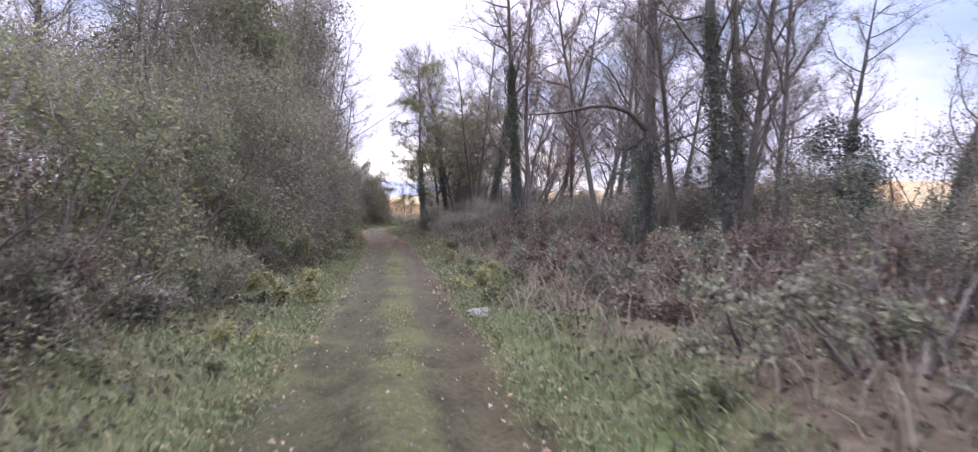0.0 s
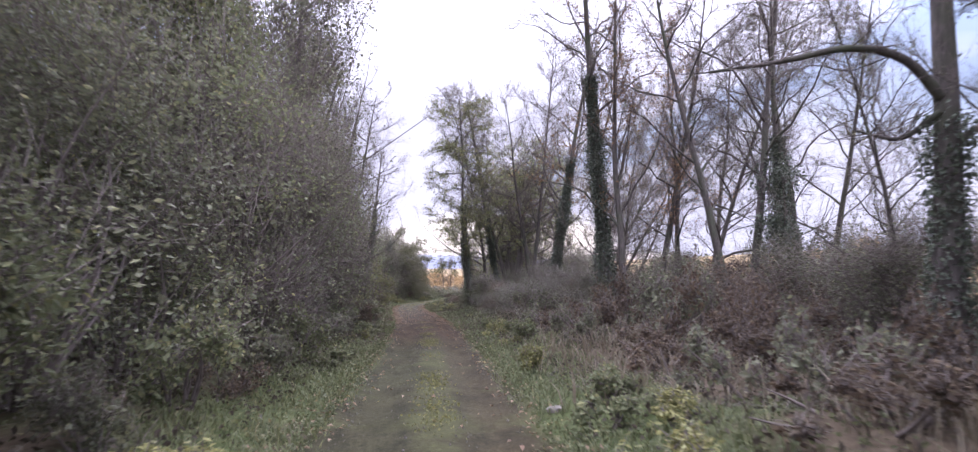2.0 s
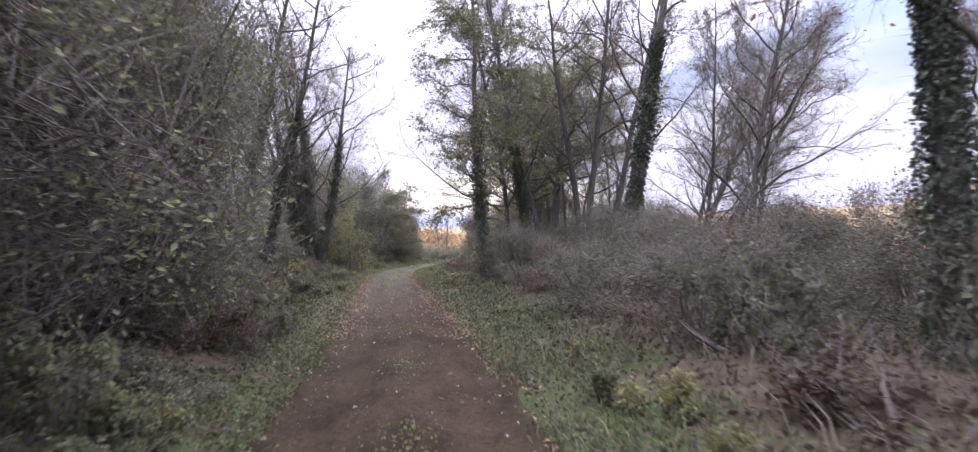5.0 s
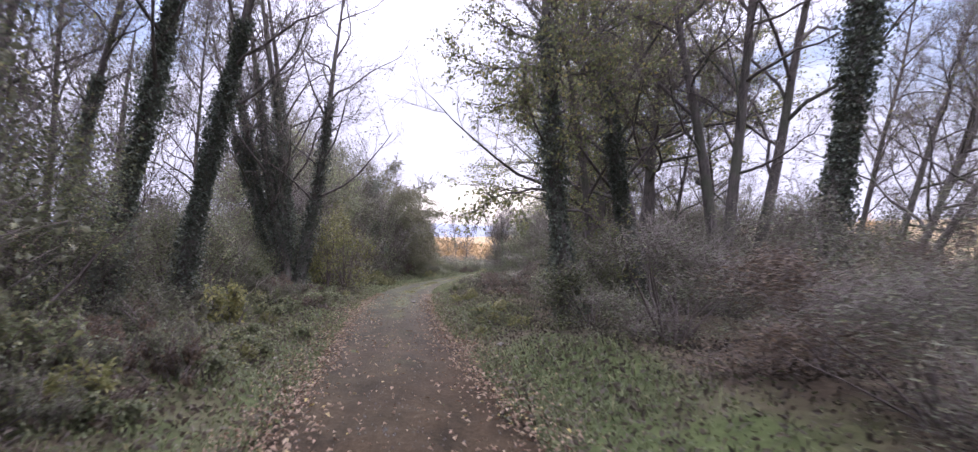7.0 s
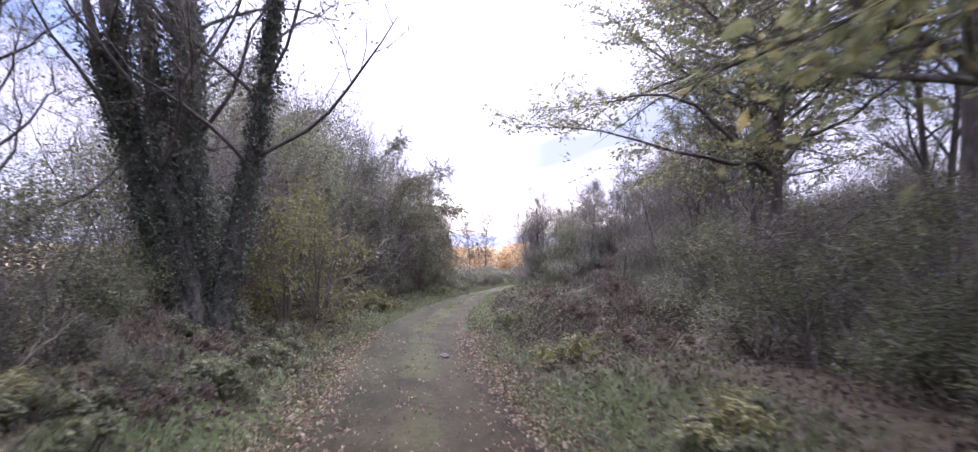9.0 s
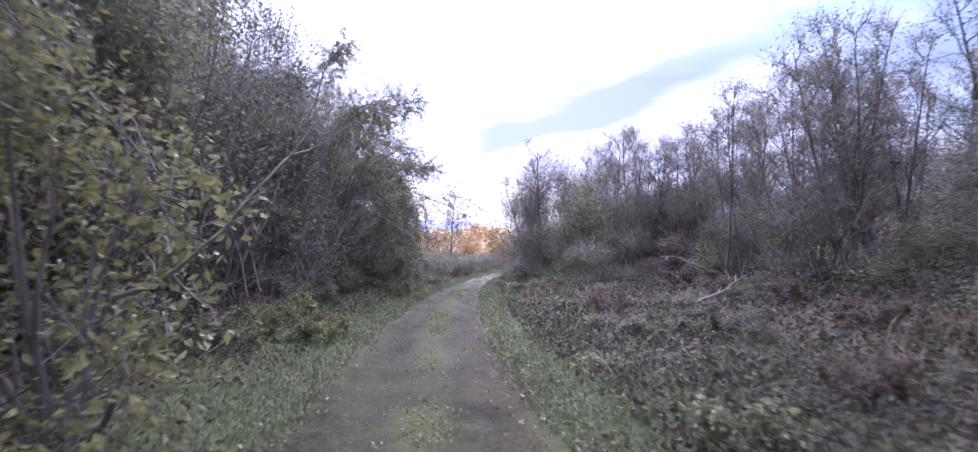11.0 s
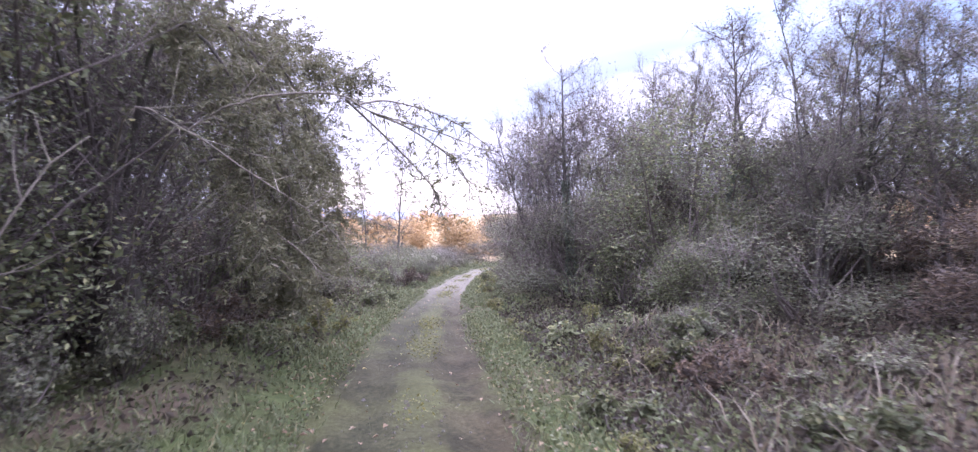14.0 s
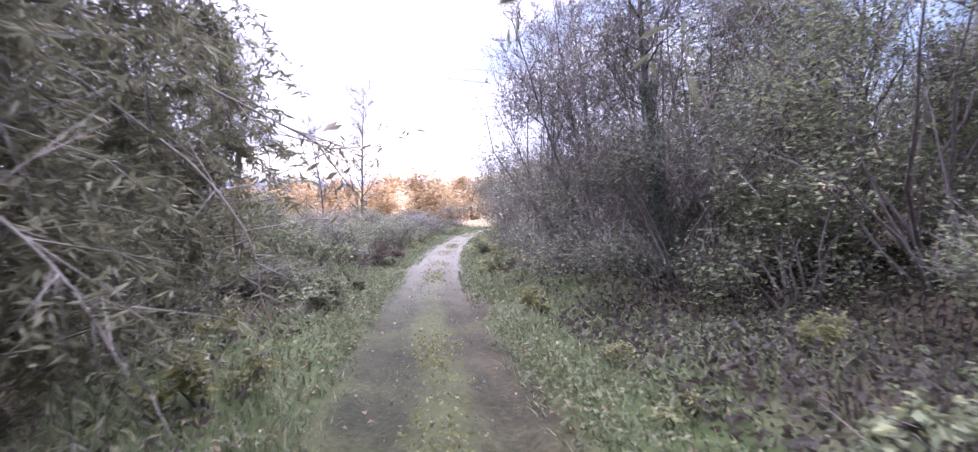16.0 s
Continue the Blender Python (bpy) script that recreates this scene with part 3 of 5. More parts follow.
def spaced(fine_a, fine_b, step, lo, hi):
    inner = np.arange(fine_a, fine_b + step / 2, step)
    out_hi = fine_b + np.cumsum(step * 1.25 ** np.arange(1, 60))
    out_lo = fine_a - np.cumsum(step * 1.25 ** np.arange(1, 60))
    return np.concatenate([out_lo[out_lo > lo][::-1], inner, out_hi[out_hi < hi]])


def grid_mesh(name, xs, ys, zf, material):
    gx, gy = np.meshgrid(xs, ys)
    gz = zf(gx, gy)
    v = np.stack([gx, gy, gz], -1).reshape(-1, 3)
    w = len(xs)
    i = (np.arange(len(ys) - 1)[:, None] * w + np.arange(w - 1)).reshape(-1, 1)
    s = Shape()
    s.v, s.f, s.count = [v], (i + (0, 1, w + 1, w)).tolist(), len(v)
    return s.mesh(name, material)


ground = tagged(new("ground", grid_mesh("ground", spaced(-9, 12, 0.3, -3000, 3000), spaced(-6, 108, 0.4, -2000, 4000), rise, GROUND)),
                "brown and green woodland floor with straw-coloured fields beyond", "ground", kind="structure")


def note_distance(me):
    """Writes the distance from the track's edge, in tens of metres, into a UV layer."""
    co = np.empty(len(me.vertices) * 3)
    me.vertices.foreach_get("co", co)
    co = co.reshape(-1, 3)
    off = np.abs(co[:, 0] - np.interp(co[:, 1], _ry, _rx)) - halfwidth(co[:, 1])
    idx = np.empty(len(me.loops), int)
    me.loops.foreach_get("vertex_index", idx)
    me.uv_layers.new(name="beside").data.foreach_set("uv", np.stack([off / 10, co[:, 1] / 100], 1)[idx].ravel())


note_distance(ground.data)


def build_track():
    ys = np.arange(-25, 122, 0.2)
    u = np.linspace(0, 1, 25)
    rng = np.random.default_rng(3)
    wob = np.convolve(rng.normal(size=len(ys) + 8), np.ones(9) / 9, "valid") * 0.2
    wob2 = np.convolve(rng.normal(size=len(ys) + 8), np.ones(9) / 9, "valid") * 0.2
    cx = np.interp(ys, _ry, _rx)
    left, right = cx - halfwidth(ys) - 0.06 + wob, cx + halfwidth(ys) + 0.06 + wob2
    gx = left[:, None] + (right - left)[:, None] * u
    gy = np.repeat(ys[:, None], len(u), 1)
    rut = -0.05 * (np.exp(-((u - 0.26) / 0.1) ** 2) + np.exp(-((u - 0.74) / 0.1) ** 2)) + 0.02 * np.exp(-((u - 0.5) / 0.12) ** 2)
    lump = np.sin(gx * 7 + gy * 2.3) * np.sin(gy * 3.1 - gx * 2) * 0.008 + np.sin(gy * 0.9) * 0.008 + rng.normal(size=gx.shape) * 0.006
    edge = np.minimum(u, 1 - u)
    gz = 0.012 + rut + lump - 0.09 * (edge < 0.01)
    w = len(u)
    v = np.stack([gx, gy, gz], -1).reshape(-1, 3)
    i = (np.arange(len(ys) - 1)[:, None] * w + np.arange(w - 1)).reshape(-1, 1)
    s = Shape()
    s.v, s.f, s.count = [v], (i + (0, 1, w + 1, w)).tolist(), len(v)
    me = s.mesh("track", TRACK)
    layer = me.uv_layers.new(name="along")
    uv = np.stack([np.repeat(u[None], len(ys), 0), np.repeat(((ys + 25) / 147)[:, None], w, 1)], -1).reshape(-1, 2)
    idx = np.empty(len(me.loops), int)
    me.loops.foreach_get("vertex_index", idx)
    layer.data.foreach_set("uv", uv[idx].ravel())
    return tagged(new("road", me), "narrow earth track with two worn ruts and a mossy middle", "track", kind="structure")


road = build_track()


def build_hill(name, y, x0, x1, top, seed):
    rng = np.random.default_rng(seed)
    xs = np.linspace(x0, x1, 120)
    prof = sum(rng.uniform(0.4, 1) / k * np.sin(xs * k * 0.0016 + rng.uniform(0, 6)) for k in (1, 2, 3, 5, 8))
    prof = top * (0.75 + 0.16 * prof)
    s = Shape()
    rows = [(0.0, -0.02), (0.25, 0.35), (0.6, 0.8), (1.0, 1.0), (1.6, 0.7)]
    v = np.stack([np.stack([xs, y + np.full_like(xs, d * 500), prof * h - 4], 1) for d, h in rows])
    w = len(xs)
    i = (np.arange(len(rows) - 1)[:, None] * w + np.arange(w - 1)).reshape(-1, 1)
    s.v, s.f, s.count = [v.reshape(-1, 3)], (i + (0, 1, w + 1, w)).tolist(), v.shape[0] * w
    return tagged(new(name, s.mesh(name, HILL)), "wooded hills on the horizon with blue distance haze painted in", "hills", kind="structure")


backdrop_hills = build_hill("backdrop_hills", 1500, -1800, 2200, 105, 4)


# ---- what grows along the track ----
def put(kinds, i, x, y, s=1.0, tall=1.0, turn=0.0, lean_x=0.0, lean_y=0.0, sink=0.03, label=""):
    """Stands a copy of one of the grown kinds at x, y."""
    z = float(rise(np.float64(x), np.float64(y))) - sink
    m = pose(x, y, z, -lean_y, lean_x) @ pose(0, 0, 0, 0, 0, turn) @ Matrix.Diagonal((s, s, s * tall, 1))
    ob = copy_thing(kinds[i % len(kinds)], m)
    return tagged(ob, label) if label else ob


def group_of(obs, group):
    for o in obs:
        tagged(o, group=group)


def finish(kinds):
    """Takes the pattern plants away once their copies stand."""
    for k in kinds:
        for o in (*k.children_recursive, k):
            bpy.data.objects.remove(o)

# wall of tall dense bushes on the left
wall_bushes = [
    shrub("hedge_bush", "dense grey-green hedge bush beside the track", 11, 1.5, 3.6, LEAF_GREEN, 1300, 5200, 0.052),
    shrub("hedge_bush", "dense dull brown-green hedge bush beside the track", 12, 1.6, 3.6, LEAF_DULL, 1300, 5000, 0.05, sprigs=70),
    shrub("hedge_bush", "tangled grey-green hedge bush with pale shoots", 13, 1.4, 3.8, LEAF_GREEN, 1300, 5200, 0.05, 0.45, 14, 80, 400),
    shrub("hedge_bush", "half-bare twiggy hedge bush with few brown leaves", 14, 1.5, 3.6, LEAF_DULL, 500, 2800, 0.05, 0.5, 14, 110, 800),
    shrub("hedge_bush", "rust-brown hedge bush turning in autumn", 15, 1.4, 3.2, LEAF_RUST, 1100, 4600, 0.052, 0.5, 12, 60, 400),
]
light_bushes = [
    shrub("hedge_bush", "half-bare twiggy bush with few brown leaves", 16, 1.5, 3.6, LEAF_DULL, 260, 1500, 0.072, 0.5, 12, 60, 420),
    shrub("hedge_bush", "rust-brown bush thin in leaf", 17, 1.4, 3.4, LEAF_RUST, 320, 1700, 0.075, 0.5, 12, 50, 300),
    shrub("hedge_bush", "grey-green bush thin in leaf", 18, 1.5, 3.5, LEAF_GREEN, 320, 1700, 0.075, 0.5, 12, 50, 300),
]
tall_bushes = [
    shrub("tall_bush", "tall dense dark bush with small leaves", 21, 2.0, 6.5, LEAF_DULL, 1900, 7500, 0.058, 0.5, 22, 80, 500),
    shrub("tall_bush", "tall grey-green bush with a rounded top", 22, 2.1, 6.5, LEAF_GREEN, 1900, 7500, 0.058, 0.5, 22, 80, 500),
    shrub("tall_bush", "tall twiggy bush thin in leaf", 26, 2.0, 6.5, LEAF_DULL, 300, 2800, 0.06, 0.5, 24, 170, 2100),
]
domes = [
    shrub("leafy_tree", "broad tall tree still in dull brown-green leaf", 23, 2.7, 12.5, LEAF_DULL, 2200, 7500, 0.13, 0.5, 44, 200, 1200, 0.02, "tree", 0.2),
    shrub("leafy_tree", "broad tall tree still in grey-green leaf", 24, 2.6, 12.0, LEAF_GREEN, 2000, 7000, 0.13, 0.5, 40, 220, 1200, 0.02, "tree", 0.19),
    shrub("leafy_tree", "tall thin-leaved tree with many grey twigs", 25, 2.5, 12.5, LEAF_DULL, 800, 5000, 0.1, 0.5, 40, 350, 2600, 0.02, "tree", 0.18),
]
brambles = [
    shrub("bramble_thicket", "low brown bramble thicket half bare", 31, 1.1, 1.0, LEAF_DULL, 200, 1000, 0.068, 0.6, 10, 40, 320),
    shrub("bramble_thicket", "low rust-brown bramble and dead bracken", 32, 1.1, 0.95, LEAF_RUST, 200, 1000, 0.068, 0.6, 10, 40, 320),
    shrub("bramble_thicket", "low green-brown bramble thicket", 33, 1.0, 0.9, LEAF_GREEN, 200, 1000, 0.068, 0.6, 10, 30, 260),
]
low_brambles = [
    shrub("bramble_thicket", "low brown bramble thicket half bare", 34, 1.1, 0.5, LEAF_DULL, 160, 900, 0.05, 0.6, 14, 30, 300),
    shrub("bramble_thicket", "low rust-brown bramble and dead bracken", 35, 1.1, 0.48, LEAF_RUST, 160, 900, 0.05, 0.6, 14, 30, 300),
    shrub("bramble_thicket", "low green-brown bramble thicket", 36, 1.0, 0.46, LEAF_GREEN, 160, 900, 0.05, 0.6, 14, 24, 240),
]
weeds = [
    shrub("weed_clump", "low green nettle and weed clump on the verge", 41, 0.5, 0.45, LEAF_GREEN, 40, 380, 0.062, 0.6, 7, 20, 50),
    shrub("weed_clump", "low yellow-green weed clump on the verge", 42, 0.5, 0.4, LEAF_YELLOW, 40, 380, 0.062, 0.5, 7, 20, 50),
]

rng = random.Random(5)
LEFT_FOOT = ([-10, 0, 10, 16, 30, 38, 46, 56, 64, 70, 80, 88, 95, 120], [1.5, 1.4, 1.3, 1.0, 0.9, 1.5, 2.7, 2.5, 1.7, 1.8, 1.9, 1.2, 0.5, 0.4])
LEFT_TALL = ([-10, 0, 9, 12, 18, 24, 38, 42, 45, 56, 60, 63, 68, 74, 80, 84, 88, 92, 97, 110], [3.2, 3.2, 3.7, 4.4, 5.6, 6.6, 7.0, 4.6, 3.3, 2.8, 3.4, 5.6, 6.6, 7.2, 7.0, 5.4, 3.4, 1.6, 1.2, 1.0])
row = []
y = -6.0
while y < 112:
    foot, tall = np.interp(y, *LEFT_FOOT), np.interp(y, *LEFT_TALL)
    for depth in (0.0, 2.1):
        r = 0.9 + 0.16 * min(tall, 4.5) + rng.uniform(-0.1, 0.15)
        x = middle(y) - halfwidth(y) - foot - r * 0.85 - depth * (1 + rng.uniform(-0.1, 0.2))
        h = tall * rng.uniform(0.85, 1.12) * (1.0 if depth else 0.85)
        yy = y + rng.uniform(-0.4, 0.4)
        if h > 4.4:
            row.append(put(tall_bushes, rng.choice((0, 1, 1, 2, 2)), x, yy, r / 1.55, h / 6.2 / (r / 1.55), rng.uniform(0, 360)))
        else:
            k = rng.choice((0, 0, 0, 1, 1, 2, 2, 2, 3, 4))
            kinds = light_bushes if depth else wall_bushes
            row.append(put(kinds, k, x, yy, r / 1.5, h / 3.6 / (r / 1.5), rng.uniform(0, 360)))
    y += 1.85
# low brambles and nettles at the hedge's foot
y = -2.0
while y < 100:
    r = rng.uniform(0.5, 0.9)
    x = middle(y) - halfwidth(y) - np.interp(y, *LEFT_FOOT) * rng.uniform(0.75, 1.0) - r * 0.5
    row.append(put(brambles, rng.choice((0, 0, 1, 2)), x, y, r, rng.uniform(0.45, 0.95) / r, rng.uniform(0, 360)))
    y += 1.7
for i in range(70):
    y = rng.uniform(27, 60)
    r = rng.uniform(0.45, 0.8)
    x = middle(y) - halfwidth(y) - 0.45 - rng.random() * np.interp(y, *LEFT_FOOT) - r * 0.4
    row.append(put(low_brambles, rng.choice((0, 0, 1, 2)), x, y, r, rng.uniform(0.25, 0.55) / r * 2, rng.uniform(0, 360)))
for i in range(14):
    y = 66 + i * 1.8
    row.append(put(wall_bushes, rng.choice((0, 1, 2)), middle(y) - halfwidth(y) - np.interp(y, *LEFT_FOOT) - rng.uniform(1.6, 3.4), y, 0.95, rng.uniform(0.7, 0.95), rng.uniform(0, 360)))
group_of(row, "hedge on the left of the track")

# bushes on the right: low brambles first, a closed hedge further on
RIGHT_FOOT = ([-10, 0, 30, 40, 50, 57, 60.5, 66, 73, 77, 80, 85, 95, 120], [1.2, 1.1, 1.1, 1.3, 1.4, 2.0, 3.0, 4.6, 4.6, 3.2, 1.8, 0.7, 0.3, 0.3])
RIGHT_TALL = ([-10, 20, 43, 51, 58, 62, 66, 72, 78, 82, 88, 96, 110], [1.2, 1.5, 2.0, 2.3, 2.7, 2.8, 2.8, 2.5, 2.3, 2.7, 3.4, 3.2, 2.4])
row = []
y = -4.0
while y < 112:
    foot, tall = np.interp(y, *RIGHT_FOOT), np.interp(y, *RIGHT_TALL)
    edge = middle(y) + halfwidth(y)
    for depth in (0.0, 1.7, 3.6, 5.8):
        yy, jit = y + rng.uniform(-0.5, 0.5), rng.uniform(-0.3, 0.3)
        if tall < 1.8 and depth > 3:
            h = rng.uniform(1.6, 2.7)
            row.append(put(light_bushes, rng.choice((0, 0, 0, 1, 2)), edge + foot + depth + 1.6 + jit * 2, yy, 0.85, h / 3.6 / 0.85, rng.uniform(0, 360)))
        elif tall < 1.8:
            r = rng.uniform(1.0, 1.4)
            h = tall * rng.uniform(0.55, 1.1) * (0.55 if depth == 0 else 1.0)
            low = h / r < 0.7
            row.append(put(low_brambles if low else brambles, rng.choice((0, 0, 0, 1, 1)), edge + foot + r * 0.9 + depth + jit, yy, r, h / r * (2 if low else 1), rng.uniform(0, 360)))
        elif depth < 4:
            r = (0.95 + 0.15 * min(tall, 4.5)) * rng.uniform(0.9, 1.1)
            h = tall * rng.uniform(0.85, 1.12) * (0.75 if depth == 0 else 1.0)
            x = edge + foot + r + depth * 1.2 + jit
            if h > 4.4:
                row.append(put(tall_bushes, rng.choice((0, 2, 2, 2)), x, yy, r / 1.55, h / 6.2 / (r / 1.55), rng.uniform(0, 360)))
            else:
                row.append(put(wall_bushes, rng.choice((1, 1, 3, 3, 4, 4)) if y < 47 else rng.choice((0, 0, 1, 1, 3, 4)), x, yy, r / 1.5, h / 3.6 / (r / 1.5), rng.uniform(0, 360)))
    if tall > 1.8 and foot > 1.5:
        q = 1.9
        while q < foot:
            r = rng.uniform(0.6, 0.95)
            row.append(put(low_brambles, rng.choice((0, 0, 1, 1)), edge + q + rng.uniform(-0.2, 0.2), y + rng.uniform(-0.6, 0.6), r, rng.uniform(0.2, 0.3 + 0.07 * q) / r * 2, rng.uniform(0, 360)))
            q += 1.15
    y += 2.1
# a thin row of bare bushes closes the wood towards the field
y = -3.0
while y < 74:
    for x0 in (8.8, 11.2, 14.6):
        if rng.random() < 0.95:
            h = rng.uniform(1.8, 3.6) * (0.7 if x0 < 11 else 1.0)
            row.append(put(light_bushes, rng.choice((0, 0, 0, 1, 2)), x0 + rng.uniform(-0.8, 0.8), y + rng.uniform(-1, 1), 0.9, h / 3.6 / 0.9, rng.uniform(0, 360)))
    y += 2.6
for x, y, r, h, k in ((3.9, 84.8, 1.25, 5.0, 2), (5.3, 83.8, 1.2, 4.3, 0), (3.7, 88.2, 1.2, 4.6, 2), (4.8, 81.6, 1.4, 3.3, 1), (6.2, 80.2, 1.4, 2.8, 0), (7.0, 82.6, 1.5, 3.2, 2),
                      (5.2, 86.0, 1.4, 4.0, 0), (7.2, 77.6, 1.4, 2.8, 1), (8.4, 18.6, 1.2, 3.2, 2), (7.6, 21.0, 1.2, 3.0, 2)):
    row.append(put(tall_bushes, k, x, y, r / 1.55, h / 6.2 / (r / 1.55), rng.uniform(0, 360)))
for i in range(16):
    y = 106 + i * 1.2
    row.append(put(light_bushes, rng.choice((0, 1, 1)), middle(y) - 2.6 - rng.uniform(0, 4), y, rng.uniform(0.6, 0.9), rng.uniform(0.35, 0.5), rng.uniform(0, 360)))
group_of(row, "thicket on the right of the track")

row = []
for i in range(12):
    y = 58 + i * 2.3
    for d in (6.0, 8.6):
        row.append(put(light_bushes, rng.choice((0, 0, 1, 2)), middle(y) + halfwidth(y) + np.interp(y, *RIGHT_FOOT) + d + rng.uniform(-0.6, 0.6), y, 1.0, rng.uniform(0.7, 0.95), rng.uniform(0, 360)))
group_of(row, "thicket on the right of the track")

# small weeds along both verges
stump = shrub("ivy_stump", "narrow dark column of ivy over a dead stump", 45, 0.62, 4.3, LEAF_IVY, 500, 2600, 0.08, 0.8, 16, 30, 150, trunk=0.05)
stump.matrix_world = pose(-4.0, 74.5, 0.15) @ Matrix.Diagonal((1.2, 1.2, 1.3, 1))
for x, y, r, h in ((-3.9, 62.6, 1.1, 3.2), (-4.4, 61.0, 1.0, 2.6), (-3.8, 47.2, 0.6, 0.7)):
    yellow = shrub("yellowing_bush", "rounded bush of yellow-green leaves beside the track", 46 + int(r * 10), r, h, LEAF_YELLOW, int(250 * r), int(2000 * r), 0.075, 0.5, 12, 40, 250)
    yellow.location = (x, y, float(rise(np.float64(x), np.float64(y))) - 0.03)
row = []
for i in range(150):
    y = rng.uniform(2, 112)
    side = rng.choice((-1, 1))
    foot = np.interp(y, *(LEFT_FOOT if side < 0 else RIGHT_FOOT))
    x = middle(y) + side * (halfwidth(y) + rng.uniform(0.35, min(max(foot, 0.6), 2.2)))
    row.append(put(weeds, rng.randrange(2), x, y, rng.uniform(0.5, 1.1), rng.uniform(0.6, 1.1), rng.uniform(0, 360)))
for i in range(50):
    y = rng.uniform(34, 62)
    x = middle(y) - halfwidth(y) - rng.uniform(0.6, 2.8)
    row.append(put(weeds, 0, x, y, rng.uniform(0.6, 1.0), rng.uniform(0.6, 1.0), rng.uniform(0, 360)))
for i in range(16):
    x, y = -3.5 + rng.uniform(-0.9, 0.7), 69.6 + rng.uniform(-1.6, 1.8)
    row.append(put(weeds, 1, x, y, rng.uniform(0.5, 0.9), rng.uniform(0.7, 1.1), rng.uniform(0, 360), label="yellow-green weeds over a rotting branch on the verge"))
group_of(row, "weeds on the verges")


# trees
poplars = [
    tree("bare_tree", "tall slender bare tree with ascending branches", 51, 15, 0.15, first=0.2, limbs=30, limb_len=0.27, limb_up=1.1, subs=9, twigs=12, leaf_mat=LEAF_DULL, leaf_n=3000, leaf_size=0.07),
    tree("bare_tree", "tall slender tree with thin yellowed leaves", 52, 14, 0.13, first=0.18, limbs=30, limb_len=0.28, limb_up=1.0, subs=9, twigs=12, leaf_mat=LEAF_OAK, leaf_n=3500, leaf_size=0.07),
    tree("bare_tree", "forked bare tree with spreading limbs", 53, 14, 0.15, stems=((0.12, 0, 1.0), (-0.2, 0.1, 0.9)), first=0.25, limbs=17, limb_len=0.3, limb_up=0.9, subs=9, twigs=12, leaf_mat=LEAF_DULL, leaf_n=2800),
]
ivy_trees = [
    tree("ivy_tree", "tree with an ivy-clad trunk and bare crown", 61, 14, 0.19, first=0.35, limbs=22, limb_len=0.27, limb_up=0.8, leaf_mat=LEAF_DULL, leaf_n=2200, ivy=0.5, ivy_n=4200, bend=0.015),
    tree("ivy_tree", "forked tree thickly clad in dark ivy", 62, 13, 0.19, stems=((-0.02, 0, 1.0), (0.13, 0.05, 0.9)), first=0.3, limbs=16, limb_len=0.25, limb_up=0.8, leaf_mat=LEAF_DULL, leaf_n=2200, ivy=0.45, ivy_n=3000),
]
clumps = [
    tree("multi_stem_tree", "clump of dark ivy-clad stems fanning from one foot", 71, 11, 0.2,
         stems=((-0.26, 0, 1.0), (-0.13, 0.1, 1.05), (-0.03, -0.1, 1.0), (0.07, 0.05, 1.0), (0.19, 0.1, 0.95), (-0.34, 0.1, 0.8)),
         first=0.25, limbs=14, limb_len=0.3, limb_up=0.9, leaf_mat=LEAF_DULL, leaf_n=8500, ivy=0.6, ivy_n=11000, subs=7, twigs=8, bend=0.035),
]
oaks = [
    tree("oak_tree", "leaning oak with ivy on its trunk and level leafy boughs", 81, 11, 0.16, first=0.2, limbs=30, limb_len=0.46, limb_up=0.14, flat=0.048, level=0.85,
         leaf_mat=LEAF_OAK, leaf_n=21000, leaf_size=0.08, ivy=0.5, ivy_n=2200, subs=10, twigs=9, reach=2.1),
    tree("oak_tree", "spreading oak with level boughs of yellowing leaves", 84, 9, 0.2, first=0.34, limbs=40, limb_len=0.55, limb_up=0.3, flat=0.035, level=0.7,
         leaf_mat=LEAF_OAK, leaf_n=29000, leaf_size=0.08, subs=10, twigs=9, reach=4.3),
]
thin_trees = [
    tree("thin_tree", "slender twiggy tree with a few small leaves", 101, 6.2, 0.05, stems=((0.1, 0, 1.0), (-0.16, 0.05, 0.9), (0.02, 0.2, 0.85)), first=0.2, limbs=12, limb_len=0.26,
         limb_up=1.1, leaf_mat=LEAF_DULL, leaf_n=5000, leaf_size=0.055, subs=6, twigs=6),
    tree("thin_tree", "slender bare tree with fine upright twigs", 102, 6.0, 0.05, stems=((0.15, 0, 1.0), (-0.08, 0.1, 0.95)), first=0.15, limbs=16, limb_len=0.28,
         limb_up=1.2, leaf_mat=LEAF_GREEN, leaf_n=1500, leaf_size=0.055, subs=6, twigs=6),
    tree("thin_tree", "small tree half clad in ivy with bare twigs", 103, 6.0, 0.07, first=0.3, limbs=20, limb_len=0.26, limb_up=0.9, leaf_mat=LEAF_DULL, leaf_n=1600,
         leaf_size=0.055, ivy=0.55, ivy_n=1300, subs=6, twigs=6),
]
rusty = [
    tree("rust_tree", "slender tree holding thin orange-brown leaves", 54, 13, 0.13, first=0.2, limbs=24, limb_len=0.24, limb_up=1.0, leaf_mat=LEAF_RUSSET, leaf_n=7000, leaf_size=0.07),
]
arching = [arching_tree()]
